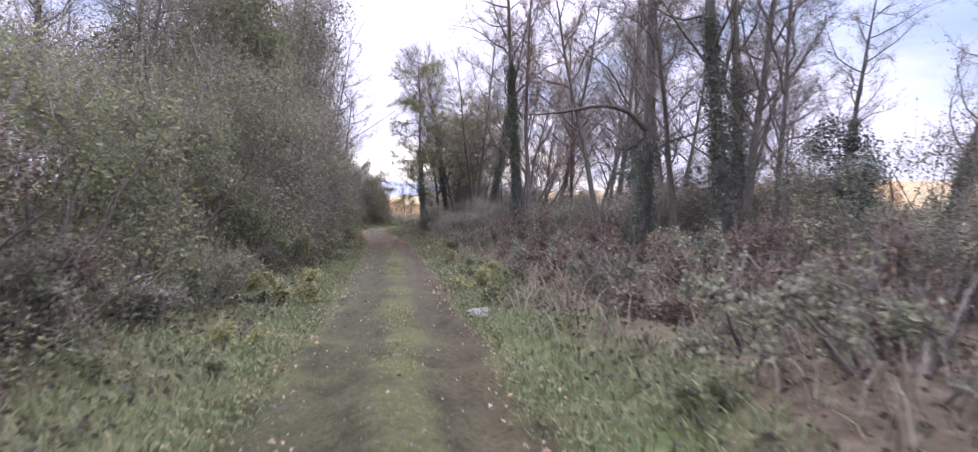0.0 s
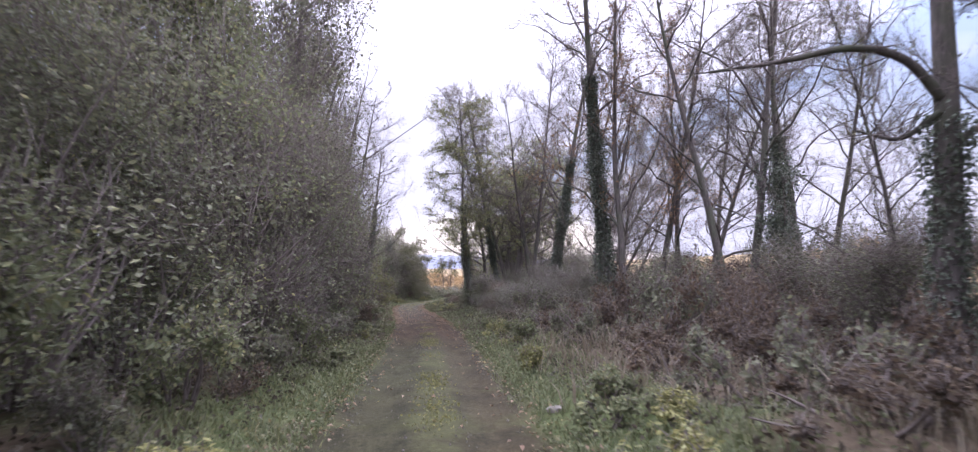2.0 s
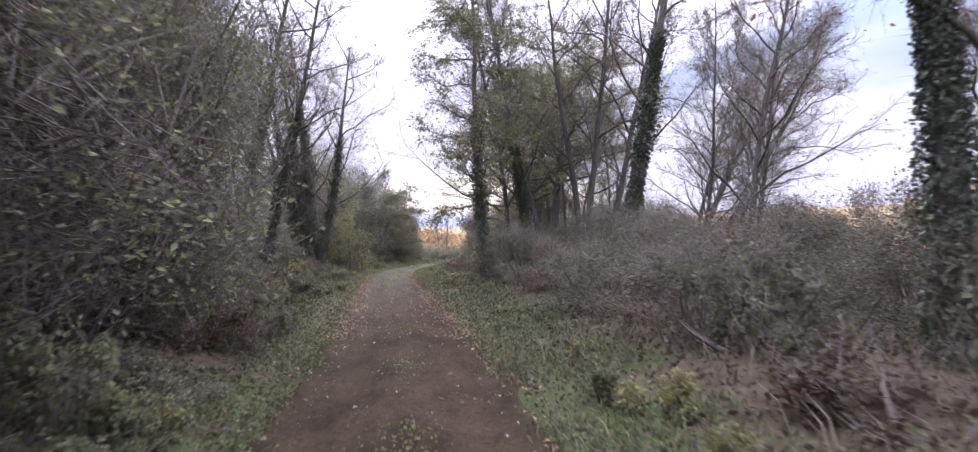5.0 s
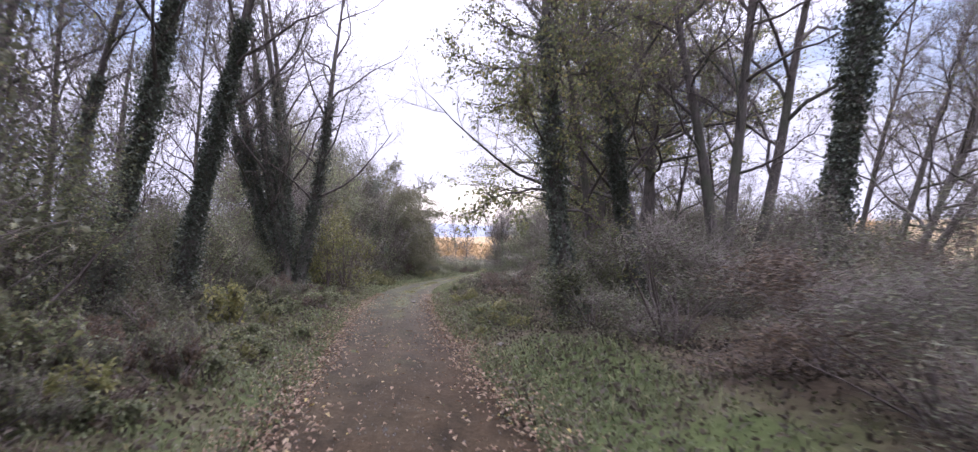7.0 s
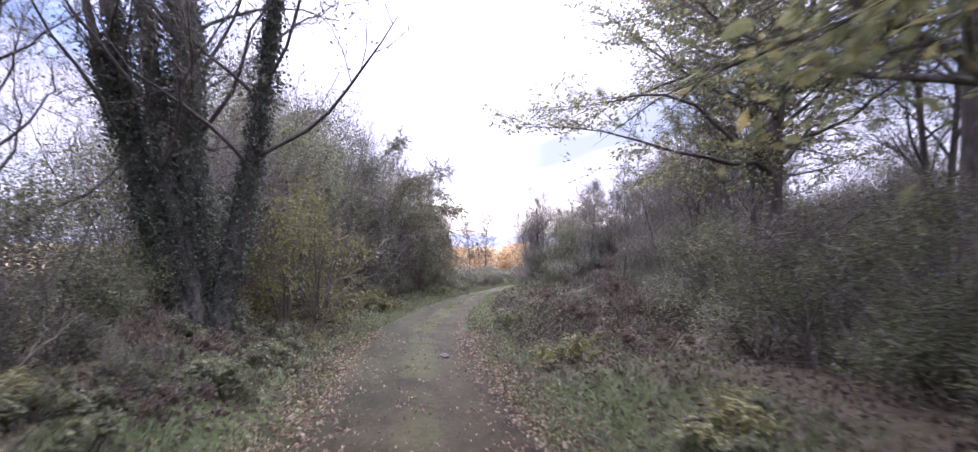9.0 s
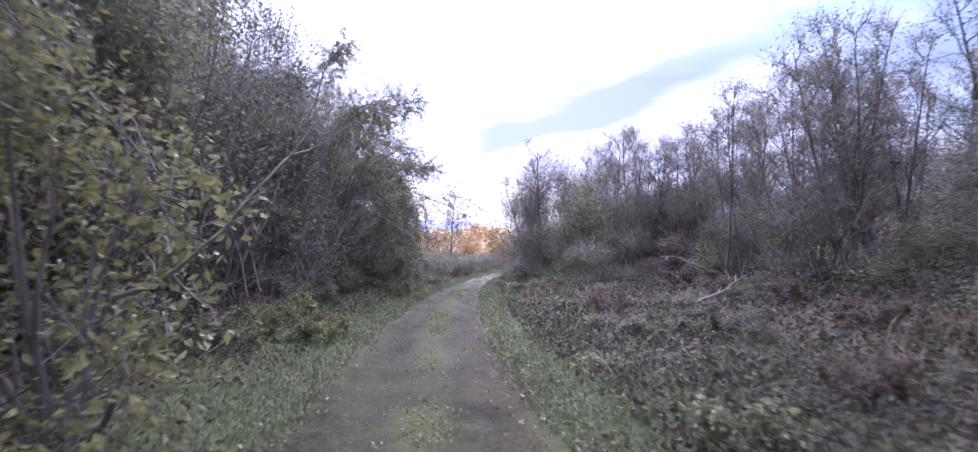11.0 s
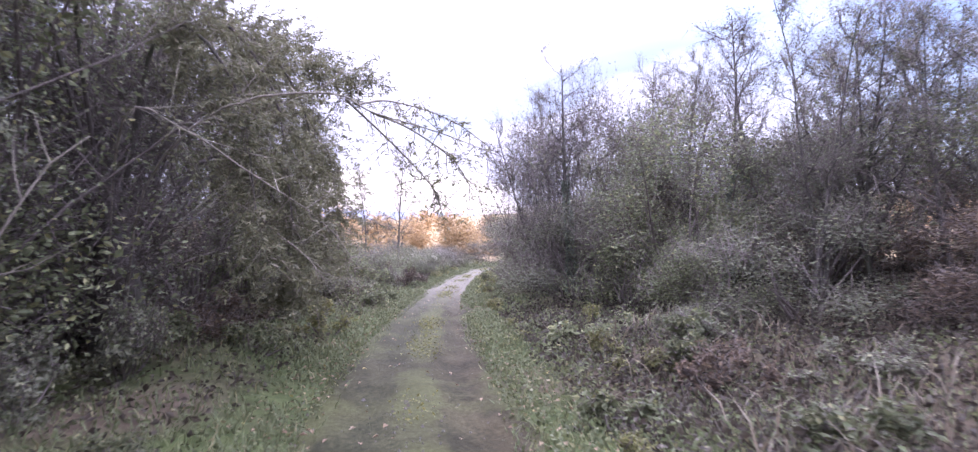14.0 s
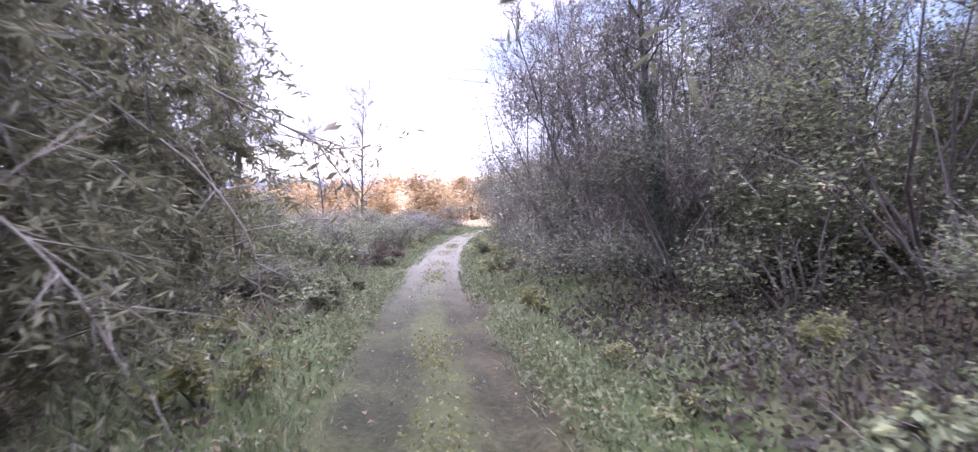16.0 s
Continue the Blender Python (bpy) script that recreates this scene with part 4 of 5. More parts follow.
ivy_mounds = [
    shrub("ivy_thicket", "cone of dark ivy grown over a dead trunk", 47, 0.85, 4.2, LEAF_IVY, 900, 4200, 0.065, 0.8, 20, 30, 260, trunk=0.07),
]
golden = [
    shrub("golden_tree", "golden-leaved tree at the edge of a field", 95, 2.6, 6.5, LEAF_GOLD, 260, 800, 0.34, 0.6, 18, 60, 200, 0.02, "tree", 0.15),
]

# right of the track, from the start onwards
for k, i, x, y, s, t, rz, lx, ly in (
    (ivy_trees, 1, 6.6, 14.9, 0.95, 1.0, 20, 1, 0), (poplars, 0, 7.4, 15.3, 0.75, 1.0, 80, 4, 0), (arching, 0, 6.05, 18.1, 1.0, 1.0, 0, 1, 0),
    (poplars, 0, 6.9, 13.1, 0.5, 1.1, 10, 4, 0), (ivy_trees, 0, 10.5, 17.0, 0.6, 0.9, 50, 10, 0),
    (ivy_trees, 0, 10.0, 13.2, 0.65, 0.9, 70, 24, 0),
    (poplars, 1, 8.4, 22.5, 0.5, 1.0, 140, -4, 0), (poplars, 0, 6.4, 16.3, 0.6, 1.0, 40, -7, 0), (poplars, 2, 8.6, 18.6, 0.6, 1.0, 200, 3, 0), (poplars, 1, 9.4, 21.0, 0.5, 1.0, 300, 5, 0),
    (poplars, 0, 8.6, 44.6, 0.6, 1.0, 10, 8, 0), (poplars, 1, 7.4, 45.2, 0.6, 1.0, 230, 5, 0), (poplars, 2, 13.2, 24.5, 0.45, 1.0, 70, 5, 0),
    (poplars, 2, 8.9, 30.8, 0.95, 1.1, 0, -3, 0), (ivy_trees, 0, 10.1, 30.6, 0.85, 0.95, 100, 1, 0), (ivy_trees, 0, 5.25, 32.2, 1.0, 1.15, 10, -4, 0),
    (rusty, 0, 5.7, 31.7, 0.95, 1.1, 40, -4, 0), (rusty, 0, 8.0, 33.5, 0.8, 1.0, 140, 2, 0), (poplars, 0, 7.0, 33.4, 0.8, 1.1, 190, 10, 0), (poplars, 1, 9.6, 36.0, 0.9, 1.0, 300, 14, 0),
    (poplars, 2, 12.5, 34.0, 0.9, 1.0, 130, 5, 0), (poplars, 0, 11.2, 40.0, 0.85, 1.0, 220, 8, 0), (poplars, 1, 7.0, 41.5, 0.75, 1.0, 30, 8, 0),
    (oaks, 0, 1.8, 48.2, 0.95, 1.1, 0, -5, 0), (ivy_trees, 0, 3.5, 50.0, 0.75, 1.05, 210, -9, 0), (poplars, 1, 2.9, 51.4, 0.8, 1.1, 150, -5, 0),
    (poplars, 1, 4.2, 51.6, 0.95, 1.0, 75, -12, 0), (poplars, 0, 4.9, 49.7, 0.9, 1.1, 300, 9, 0), (poplars, 2, 5.6, 50.6, 1.0, 0.95, 15, 3, 0),
    (ivy_trees, 0, 5.6, 47.2, 1.15, 1.0, 140, 12, 0), (poplars, 1, 8.4, 49.6, 0.75, 1.0, 60, 28, 0), (poplars, 2, 9.6, 51.2, 0.75, 1.0, 290, 22, 0), (poplars, 0, 11.4, 54.0, 0.7, 1.0, 20, 26, 0),
    (oaks, 1, 4.6, 60.0, 1.12, 0.88, 200, -4, 0), (oaks, 1, 6.4, 63.0, 0.9, 0.95, 20, 0, 0), (poplars, 2, 5.9, 57.5, 0.6, 1.0, 45, 8, 0), (poplars, 1, 8.0, 58.5, 0.6, 1.0, 145, 4, 0),
    (oaks, 1, 4.7, 54.8, 1.1, 1.0, 250, 2, 0), (poplars, 0, 10.5, 55.0, 0.7, 1.0, 145, 12, 0),
    (ivy_trees, 0, 3.6, 84.4, 0.4, 0.85, 100, 0, 0), (poplars, 1, 5.6, 83.4, 0.34, 1.0, 20, 0, 0), (ivy_trees, 0, 5.4, 81.6, 0.34, 0.85, 330, 2, 0),
    (poplars, 0, 6.6, 85.8, 0.36, 0.9, 300, -3, 0), (poplars, 0, 4.4, 88.0, 0.36, 0.9, 170, -6, 0), (poplars, 1, 11.0, 73.0, 0.4, 0.9, 10, 0, 0),
    # left of the track
    (poplars, 2, -6.4, 17.0, 0.65, 0.95, 40, 0, 0), (domes, 1, -5.0, 21.5, 0.85, 0.95, 130, 2, 0), (domes, 2, -4.7, 26.0, 0.95, 0.95, 200, 2, 0), (domes, 2, -4.6, 30.5, 1.0, 1.0, 10, 2, 0),
    (domes, 2, -4.3, 35.0, 1.0, 1.1, 290, 1, 0), (domes, 2, -5.0, 38.5, 0.9, 1.1, 80, 0, 0), (domes, 2, -6.0, 42.0, 1.0, 1.1, 20, 0, 0), (domes, 0, -8.0, 28.0, 1.0, 1.1, 20, 0, 0), (poplars, 1, -7.0, 15.0, 0.6, 1.0, 320, 0, 0),
    (poplars, 2, -8.0, 9.5, 0.6, 1.0, 120, 0, 0), (ivy_trees, 0, -7.4, 23.0, 0.8, 1.0, 90, 0, 0), (poplars, 0, -7.8, 33.0, 0.95, 1.0, 200, 3, 0),
    (poplars, 1, -7.4, 43.6, 0.8, 1.0, 250, 8, 0), (ivy_trees, 0, -6.6, 45.0, 0.95, 1.0, 60, 3, 0),
    (ivy_trees, 0, -5.4, 49.6, 0.85, 1.0, 330, 9, 0), (ivy_trees, 0, -6.0, 47.8, 0.85, 1.0, 240, 11, 0), (ivy_trees, 0, -7.4, 48.4, 0.65, 1.0, 140, 16, 0),
    (domes, 2, -7.6, 45.5, 0.95, 1.0, 15, 0, 0), (domes, 2, -9.4, 50.0, 0.9, 1.0, 75, 0, 0), (domes, 2, -8.6, 55.0, 0.75, 1.0, 175, 0, 0), (domes, 1, -9.5, 41.0, 1.0, 1.0, 175, 0, 0),
    (clumps, 0, -5.3, 58.5, 1.0, 1.0, 0, 2, 0), (poplars, 1, -7.2, 57.0, 0.7, 1.0, 15, -6, 0), (poplars, 0, -9.0, 52.0, 0.7, 1.0, 115, 0, 0),
    (domes, 1, -5.0, 66.0, 0.55, 0.85, 70, 0, 0), (domes, 0, -6.2, 70.0, 0.6, 0.9, 170, 0, 0), (domes, 2, -4.6, 74.0, 0.6, 0.9, 250, 0, 0), (domes, 2, -4.2, 80.0, 0.6, 0.85, 30, 2, 0), (domes, 2, -2.6, 86.0, 0.5, 0.8, 300, 0, 0), (domes, 2, -1.4, 89.0, 0.42, 0.9, 100, 0, 0), (poplars, 1, -4.0, 82.0, 0.45, 1.0, 60, 4, 0),
    (poplars, 2, -3.6, 103.0, 0.5, 1.0, 10, 0, 0), (poplars, 0, 1.7, 100.5, 0.33, 1.0, 110, 0, 0), (poplars, 1, 1.0, 112.0, 0.4, 1.0, 210, 0, 0),
):
    put(k, i, x, y, s, t, rz, lx, ly)
for x, y, r, h in ((10.0, 30.2, 1.15, 1.3), (10.5, 16.8, 1.1, 0.95), (9.6, 14.0, 1.0, 0.7)):
    put(ivy_mounds, 0, x, y, r, h / r, x * 70)
row = []
for y, near in [(62.5 + i * 1.7, True) for i in range(9)] + [(79.5 + i * 2.4, False) for i in range(5)]:
    x = middle(y) + halfwidth(y) + np.interp(y, *RIGHT_FOOT) + rng.uniform(1.2, 4.2)
    row.append(put(thin_trees, rng.choice((0, 0, 0, 1) if near else (1, 2)), x, y, rng.uniform(0.7, 0.95) if near else rng.uniform(0.6, 0.8), rng.uniform(0.85, 1.1), rng.uniform(0, 360), rng.uniform(-5, 5)))
for x, y in ((5.3, 78.9), (6.2, 79.8), (6.5, 77.8), (7.5, 79.4), (5.4, 72.6), (6.4, 71.4), (7.2, 73.2), (6.0, 69.6), (7.6, 70.4)):
    row.append(put(thin_trees, 0, x, y, rng.uniform(0.65, 0.8), 1.0, rng.uniform(0, 360), rng.uniform(-4, 4)))
group_of(row, "thin trees behind the right-hand thicket")
far = []
for i in range(34):
    far.append(put(golden, 0, -20 + i * 2.6 + rng.uniform(-2, 2), 132 + rng.uniform(-6, 34), rng.uniform(0.7, 1.1), rng.uniform(0.5, 0.8), rng.uniform(0, 360)))
for i in range(12):
    far.append(put(golden, 0, rng.uniform(26, 60), 4 + i * 7 + rng.uniform(-2, 2), rng.uniform(0.5, 0.9), 1.0, rng.uniform(0, 360)))
for i in range(10):
    far.append(put(golden, 0, -5 + i * 1.5 + rng.uniform(-0.7, 0.7), 121 + rng.uniform(-3, 6), rng.uniform(0.5, 0.75), rng.uniform(0.5, 0.75), rng.uniform(0, 360)))
group_of(far, "golden trees round the fields")
for i in range(16):
    put(light_bushes, rng.choice((0, 1)), rng.uniform(18, 24), 2 + i * 5.2 + rng.uniform(-1.5, 1.5), 1.1, rng.uniform(0.6, 1.0), rng.uniform(0, 360))
finish(arching + ivy_mounds + rusty + light_bushes + thin_trees + poplars + ivy_trees + clumps + oaks + golden + domes + wall_bushes + tall_bushes + brambles + low_brambles + weeds)


# ---- grass, litter and stones ----
def build_grass(name, label, n, seed, mat, tall, spread, spots=None):
    g = np.random.default_rng(seed)
    if spots is None:
        y = g.uniform(1, 116, n)
        side = g.choice((-1.0, 1.0), n)
        foot = np.where(side < 0, np.interp(y, *LEFT_FOOT), np.interp(y, *RIGHT_FOOT))
        q = g.random(n) ** 1.3 * (np.minimum(foot, 2.6) + spread) - 0.2
        keep = (np.sin(y * 2.1 + side) + np.sin(y * 0.83 + 3 * side) + g.normal(size=n) * 0.8) > np.where((y > 28) & (y < 62), 0.5 - 1.0 * (side > 0), -0.9)
        y, side, q = y[keep], side[keep], q[keep]
        x = np.interp(y, _ry, _rx) + side * (halfwidth(y) + q)
    else:
        x, y = spots
    n = len(x)
    z = rise(x, y) - 0.01
    h = tall * g.uniform(0.35, 1.2, n)
    a = g.uniform(0, 2 * math.pi, n)
    d = np.stack([np.cos(a), np.sin(a)], 1)
    bend = g.uniform(0.4, 1.3, n) * h
    w = g.uniform(0.005, 0.012, n)
    p = np.stack([x, y, z], 1)
    side_v = np.stack([-d[:, 1] * w, d[:, 0] * w, 0 * w], 1)
    midp = p + np.stack([d[:, 0] * bend * 0.35, d[:, 1] * bend * 0.35, h * 0.65], 1)
    tip = p + np.stack([d[:, 0] * bend, d[:, 1] * bend, h], 1)
    s = Shape()
    v = np.stack([p - side_v, p + side_v, midp + side_v * 0.8, midp - side_v * 0.8, tip], 1).reshape(-1, 3)
    o = np.arange(n)[:, None] * 5
    s.v, s.count = [v], len(v)
    s.f = (o + (0, 1, 2, 3)).tolist() + (o + (3, 2, 4)).tolist()
    return tagged(new(name, s.mesh(name, mat, False)), label, "grass", kind="stuff")


verge_grass = build_grass("verge_grass", "short green autumn grass on the verges", 140000, 7, GRASS, 0.12, 0.5)
g = np.random.default_rng(17)
cy = np.concatenate([g.uniform(4, 34, 90), g.uniform(62, 80, 20)])
cx = np.interp(cy, _ry, _rx) + HALF + g.uniform(0.7, 4.0, 110)
k = g.integers(0, 110, 3000)
dry_grass = build_grass("dry_grass", "tufts of bleached dead grass stalks", 0, 8, STRAW, 0.36, 0,
                        (cx[k] + g.normal(size=3000) * 0.3, cy[k] + g.normal(size=3000) * 0.3))
my = g.uniform(0, 96, 9000)
mx = np.interp(my, _ry, _rx) + g.normal(size=9000) * 0.13
keep = (np.sin(my * 1.7) + np.sin(my * 0.6 + 1) + g.normal(size=9000) * 0.6 + np.where((my > 36) & (my < 62), -1.2, 0.3)) > 0.2
middle_grass = build_grass("middle_grass", "low grass and moss tufts between the ruts", 0, 9, GRASS, 0.09, 0, (mx[keep], my[keep]))


def build_litter(name, label, n, seed):
    q = np.random.default_rng(seed)
    s = Shape()
    y = np.concatenate([q.uniform(0, 98, n // 3), q.uniform(36, 62, n - n // 3)])
    side = q.choice((-1.0, 1.0), n)
    off = np.where(q.random(n) < 0.9, HALF + q.normal(size=n) * 0.22, q.uniform(0, HALF, n))
    x = np.interp(y, _ry, _rx) + side * off
    z = np.where(off < HALF, 0.03, np.maximum(rise(x, y), 0.03)) + q.uniform(0.0, 0.03, n)
    at = np.stack([x, y, z], 1)
    a = q.uniform(0, 2 * math.pi, n)
    d = np.stack([np.cos(a), np.sin(a), q.normal(size=n) * 0.25], 1)
    t = np.stack([-np.sin(a), np.cos(a), q.normal(size=n) * 0.25], 1)
    ln = q.uniform(0.03, 0.068, n)[:, None]
    up = np.array((0, 0, 0.25))
    s.quads(np.stack([at - d * ln * 0.5, at + t * ln * 0.33 + up * ln, at + d * ln * 0.5, at - t * ln * 0.33 + up * ln], 1))
    return tagged(new(name, s.mesh(name, LITTER, False)), label, "leaves", kind="stuff")


wy = np.concatenate([g.uniform(-1, 96, 17000), g.uniform(58, 84, 16000)])
wx = np.interp(wy, _ry, _rx) + halfwidth(wy) + np.concatenate([g.uniform(0.8, 9.5, 17000), 1.0 + g.random(16000) ** 1.3 * 6.5])
dead_growth = build_grass("dead_undergrowth", "brown dead stalks and bracken on the woodland floor", 0, 10, DEAD, 0.16, 0, (wx, wy))


def build_ground_leaves(name, label, x, y, seed, mat, size, up):
    """Small leaves of creeping weeds, or dead ones, close over the ground."""
    q = np.random.default_rng(seed)
    s = Shape()
    leaves(s, q, np.stack([x, y, np.maximum(rise(x, y), 0.02) + 0.01 + q.random(len(x)) ** 2 * up], 1), size, 0.6, 0.0)
    return tagged(new(name, s.mesh(name, mat, False)), label, "ground cover", kind="stuff")


k = 130000
ly = g.uniform(1, 116, k)
ls = g.choice((-1.0, 1.0), k)
lq = g.random(k) ** 1.6 * 2.3 - 0.12
keep = (np.sin(ly * 1.3 + ls) + np.sin(ly * 0.47 + 2 * ls) + g.normal(size=k) * 0.7) > -0.7
ly, ls, lq = ly[keep], ls[keep], lq[keep]
creeping_weeds = build_ground_leaves("creeping_weeds", "small green leaves of low weeds on the verges", np.interp(ly, _ry, _rx) + ls * (halfwidth(ly) + lq), ly, 18, GRASS, 0.044, 0.12)
k = 34000
ly = g.uniform(59, 86, k)
lq = g.random(k) ** 1.2 * 5.5
keep = (np.sin(ly * 1.1) + np.sin(lq * 2.3 + ly * 0.5) + g.normal(size=k) * 0.6) > -0.4
clearing_weeds = build_ground_leaves("clearing_weeds", "scattered low green weeds in the wide verge", np.interp(ly, _ry, _rx)[keep] + (halfwidth(ly) + lq)[keep], ly[keep], 21, GRASS, 0.05, 0.16)
k = 24000
ly = g.uniform(0, 112, k)
lx = g.normal(size=k) * 0.12 + 0.04
keep = (np.sin(ly * 1.9 + 0.4) + np.sin(ly * 0.7 + 1) + g.normal(size=k) * 0.45 + np.where((ly > 34) & (ly < 63), -1.6, 0.25)) > 0.6
middle_weeds = build_ground_leaves("middle_weeds", "low yellow-green weeds in patches between the ruts", np.interp(ly, _ry, _rx)[keep] + lx[keep], ly[keep], 20, LEAF_YELLOW, 0.036, 0.045)
k = 100000
ly = np.concatenate([g.uniform(0, 116, 60000), g.uniform(58, 84, 40000)])
ls = np.concatenate([g.choice((-1.0, 1.0, 1.0), 60000), np.ones(40000)])
lq = 0.5 + g.random(k) ** 1.1 * np.where(ls > 0, 7.5, 2.6)
dead_cover = build_ground_leaves("dead_leaf_cover", "brown dead leaves and low bramble sprays on the ground", np.interp(ly, _ry, _rx) + ls * (halfwidth(ly) + lq), ly, 19, DEAD, 0.07, 0.16)
ly = g.uniform(26, 63, 22000)
ls = g.choice((-1.0, 1.0), 22000)
lq = g.random(22000) ** 1.3 * 2.8
verge_leaves = build_ground_leaves("verge_leaf_cover", "brown fallen leaves and dead sprays over the verges", np.interp(ly, _ry, _rx) + ls * (halfwidth(ly) + lq), ly, 24, DEAD, 0.06, 0.1)
leaf_litter = build_litter("leaf_litter", "brown and pinkish fallen leaves along the track edges", 16000, 12)


# ---- the willow that reaches over the track, dead wood and stones ----
def build_willow():
    q = np.random.default_rng(33)
    base = thing("willow_tree", "old willow with pale boughs arching over the track", "tree")
    foot = np.array((-3.4, 79.0, float(rise(np.float64(-3.4), np.float64(79.0)))))
    base.location = foot
    boughs = [
        ((-3.3, 78.9, 0.6), (-2.9, 78.0, 2.0), (-2.1, 77.4, 2.7), (-1.15, 77.3, 2.85), (-0.75, 77.3, 2.68), (-0.1, 77.3, 2.5), (0.55, 77.5, 2.3)),
        ((-3.5, 79.0, 1.0), (-3.0, 77.6, 2.6), (-2.35, 76.9, 2.42), (-1.85, 76.7, 2.08), (-1.3, 76.8, 1.72)),
        ((-3.3, 79.2, 1.1), (-2.4, 79.6, 1.95), (-1.65, 79.1, 1.5), (-1.32, 79.0, 1.2), (-1.12, 78.95, 0.85)),
        ((-3.2, 79.4, 1.3), (-2.2, 81.0, 2.3), (-1.25, 80.7, 1.75), (-0.85, 80.6, 1.25), (-0.78, 80.6, 0.85)),
        ((-3.2, 79.4, 1.4), (-2.0, 81.2, 2.6), (-0.95, 80.8, 2.0), (-0.35, 80.7, 1.65)),
        ((-1.0, 77.3, 2.8), (-0.55, 77.4, 2.4), (-0.2, 77.5, 2.05), (-0.05, 77.6, 1.85)),
        ((-0.75, 77.3, 2.68), (-0.35, 77.5, 2.55), (0.1, 77.8, 2.3), (0.35, 78.0, 2.0)),
        ((-0.9, 77.3, 2.75), (-0.5, 77.9, 2.9), (0.2, 78.4, 2.8), (0.8, 78.8, 2.5)),
        ((-3.4, 79.2, 1.5), (-2.7, 80.4, 3.4), (-1.6, 81.8, 4.2), (-0.6, 82.6, 4.1)),
        ((-3.5, 79.2, 1.6), (-3.0, 79.4, 3.8), (-2.2, 79.2, 5.2), (-1.2, 79.0, 5.6)),
        ((-3.5, 79.0, 1.6), (-3.4, 77.6, 3.8), (-2.7, 76.2, 4.8), (-1.9, 75.4, 4.8)),
        ((-3.5, 79.2, 1.6), (-3.6, 81.0, 3.9), (-2.6, 83.6, 5.2), (-1.0, 84.6, 5.0)),
        ((-3.5, 79.1, 1.6), (-3.9, 78.2, 4.2), (-3.6, 77.4, 5.9), (-3.0, 76.8, 6.6)),
        ((-3.4, 79.2, 1.6), (-2.6, 79.4, 4.0), (-1.8, 79.4, 3.3), (-1.55, 79.4, 1.6)),
        ((-3.4, 79.2, 1.6), (-2.4, 80.6, 4.2), (-1.5, 80.9, 3.4), (-1.3, 80.9, 1.7)),
        ((-3.4, 79.2, 1.6), (-2.6, 82.0, 3.8), (-1.3, 82.3, 3.2), (-0.95, 82.3, 1.8)),
        ((-3.4, 79.0, 1.6), (-2.8, 78.2, 3.6), (-2.05, 77.9, 3.0), (-1.8, 77.8, 1.3)),
        ((-3.3, 79.2, 1.3), (-2.5, 79.6, 2.5), (-1.75, 79.9, 1.9), (-1.6, 80.0, 0.8)),
        ((-3.3, 79.2, 1.3), (-2.3, 81.6, 2.8), (-1.4, 81.8, 2.0), (-1.15, 81.8, 0.9)),
    ]
    trunk = Shape()
    trunk.tube([(0, 0, -0.3), (0.03, 0.02, 0.5), (-0.05, 0.05, 1.1), (-0.1, 0.1, 1.8)], [0.32, 0.25, 0.2, 0.14], 10)
    part("trunk", trunk.mesh("trunk", BARK), base)
    twig, leaf, pale_leaf = Shape(), Shape(), Shape()
    for k, b in enumerate(boughs):
        p = [np.array(a) - foot for a in smooth_path(b)]
        n = len(p)
        s = Shape()
        s.tube(p, [(0.01 if 5 <= k < 8 else 0.013 if k < 5 else 0.026) * (1 - 0.85 * i / (n - 1)) + 0.002 for i in range(n)], 6)
        part("bough", s.mesh("bough", PALE if k < 8 else BARK), base, "pale bare bough" if k < 8 else "")
        m = 24 if k < 5 else 34 if k < 8 else 130
        f = q.uniform(0.3, 1.0, m) * (n - 1.001)
        i = f.astype(int)
        at = np.array(p)[i] + (np.array(p)[i + 1] - np.array(p)[i]) * (f - i)[:, None]
        d = unit(np.array(p)[i + 1] - np.array(p)[i] + q.normal(size=(m, 3)) * 0.45 - (0, 0, 0.25))
        ln = q.uniform(0.25, 0.85, (m, 1)) * (0.5 if 5 <= k < 8 else 1.0)
        twig.spikes(at, at + d * ln, 0.006)
        fork = at + d * ln * q.uniform(0.3, 0.7, (m, 1))
        d2 = unit(d + q.normal(size=(m, 3)) * 0.5 - (0, 0, 0.2))
        twig.spikes(fork, fork + d2 * ln * 0.6, 0.004)
        w = 7 if k < 8 else 28
        j = np.repeat(np.arange(m), w)
        t = q.uniform(0.3, 1.0, (len(j), 1))
        size = 0.062 if k < 8 else 0.082
        leaves(leaf, q, at[j] + d[j] * ln[j] * t, size, 0.2, 0.5)
        leaves(leaf, q, fork[j] + d2[j] * ln[j] * 0.6 * t, size, 0.2, 0.5)
        if k in (3, 4):
            e = np.repeat(np.array(p[-1:]), 14, 0) + q.normal(size=(14, 3)) * (0.06, 0.06, 0.12)
            leaves(pale_leaf, q, e, 0.13, 0.24, 0.6)
    tagged(part("twigwork", twig.mesh("twigwork", PALE), base), kind="stuff")
    tagged(part("foliage", leaf.mesh("foliage", LEAF_WILLOW, False), base), kind="stuff")
    tagged(part("spray", pale_leaf.mesh("spray", STRAW, False), base, "pale dry leaf sprays at two boughs' ends"), kind="stuff")
    return base


willow = build_willow()


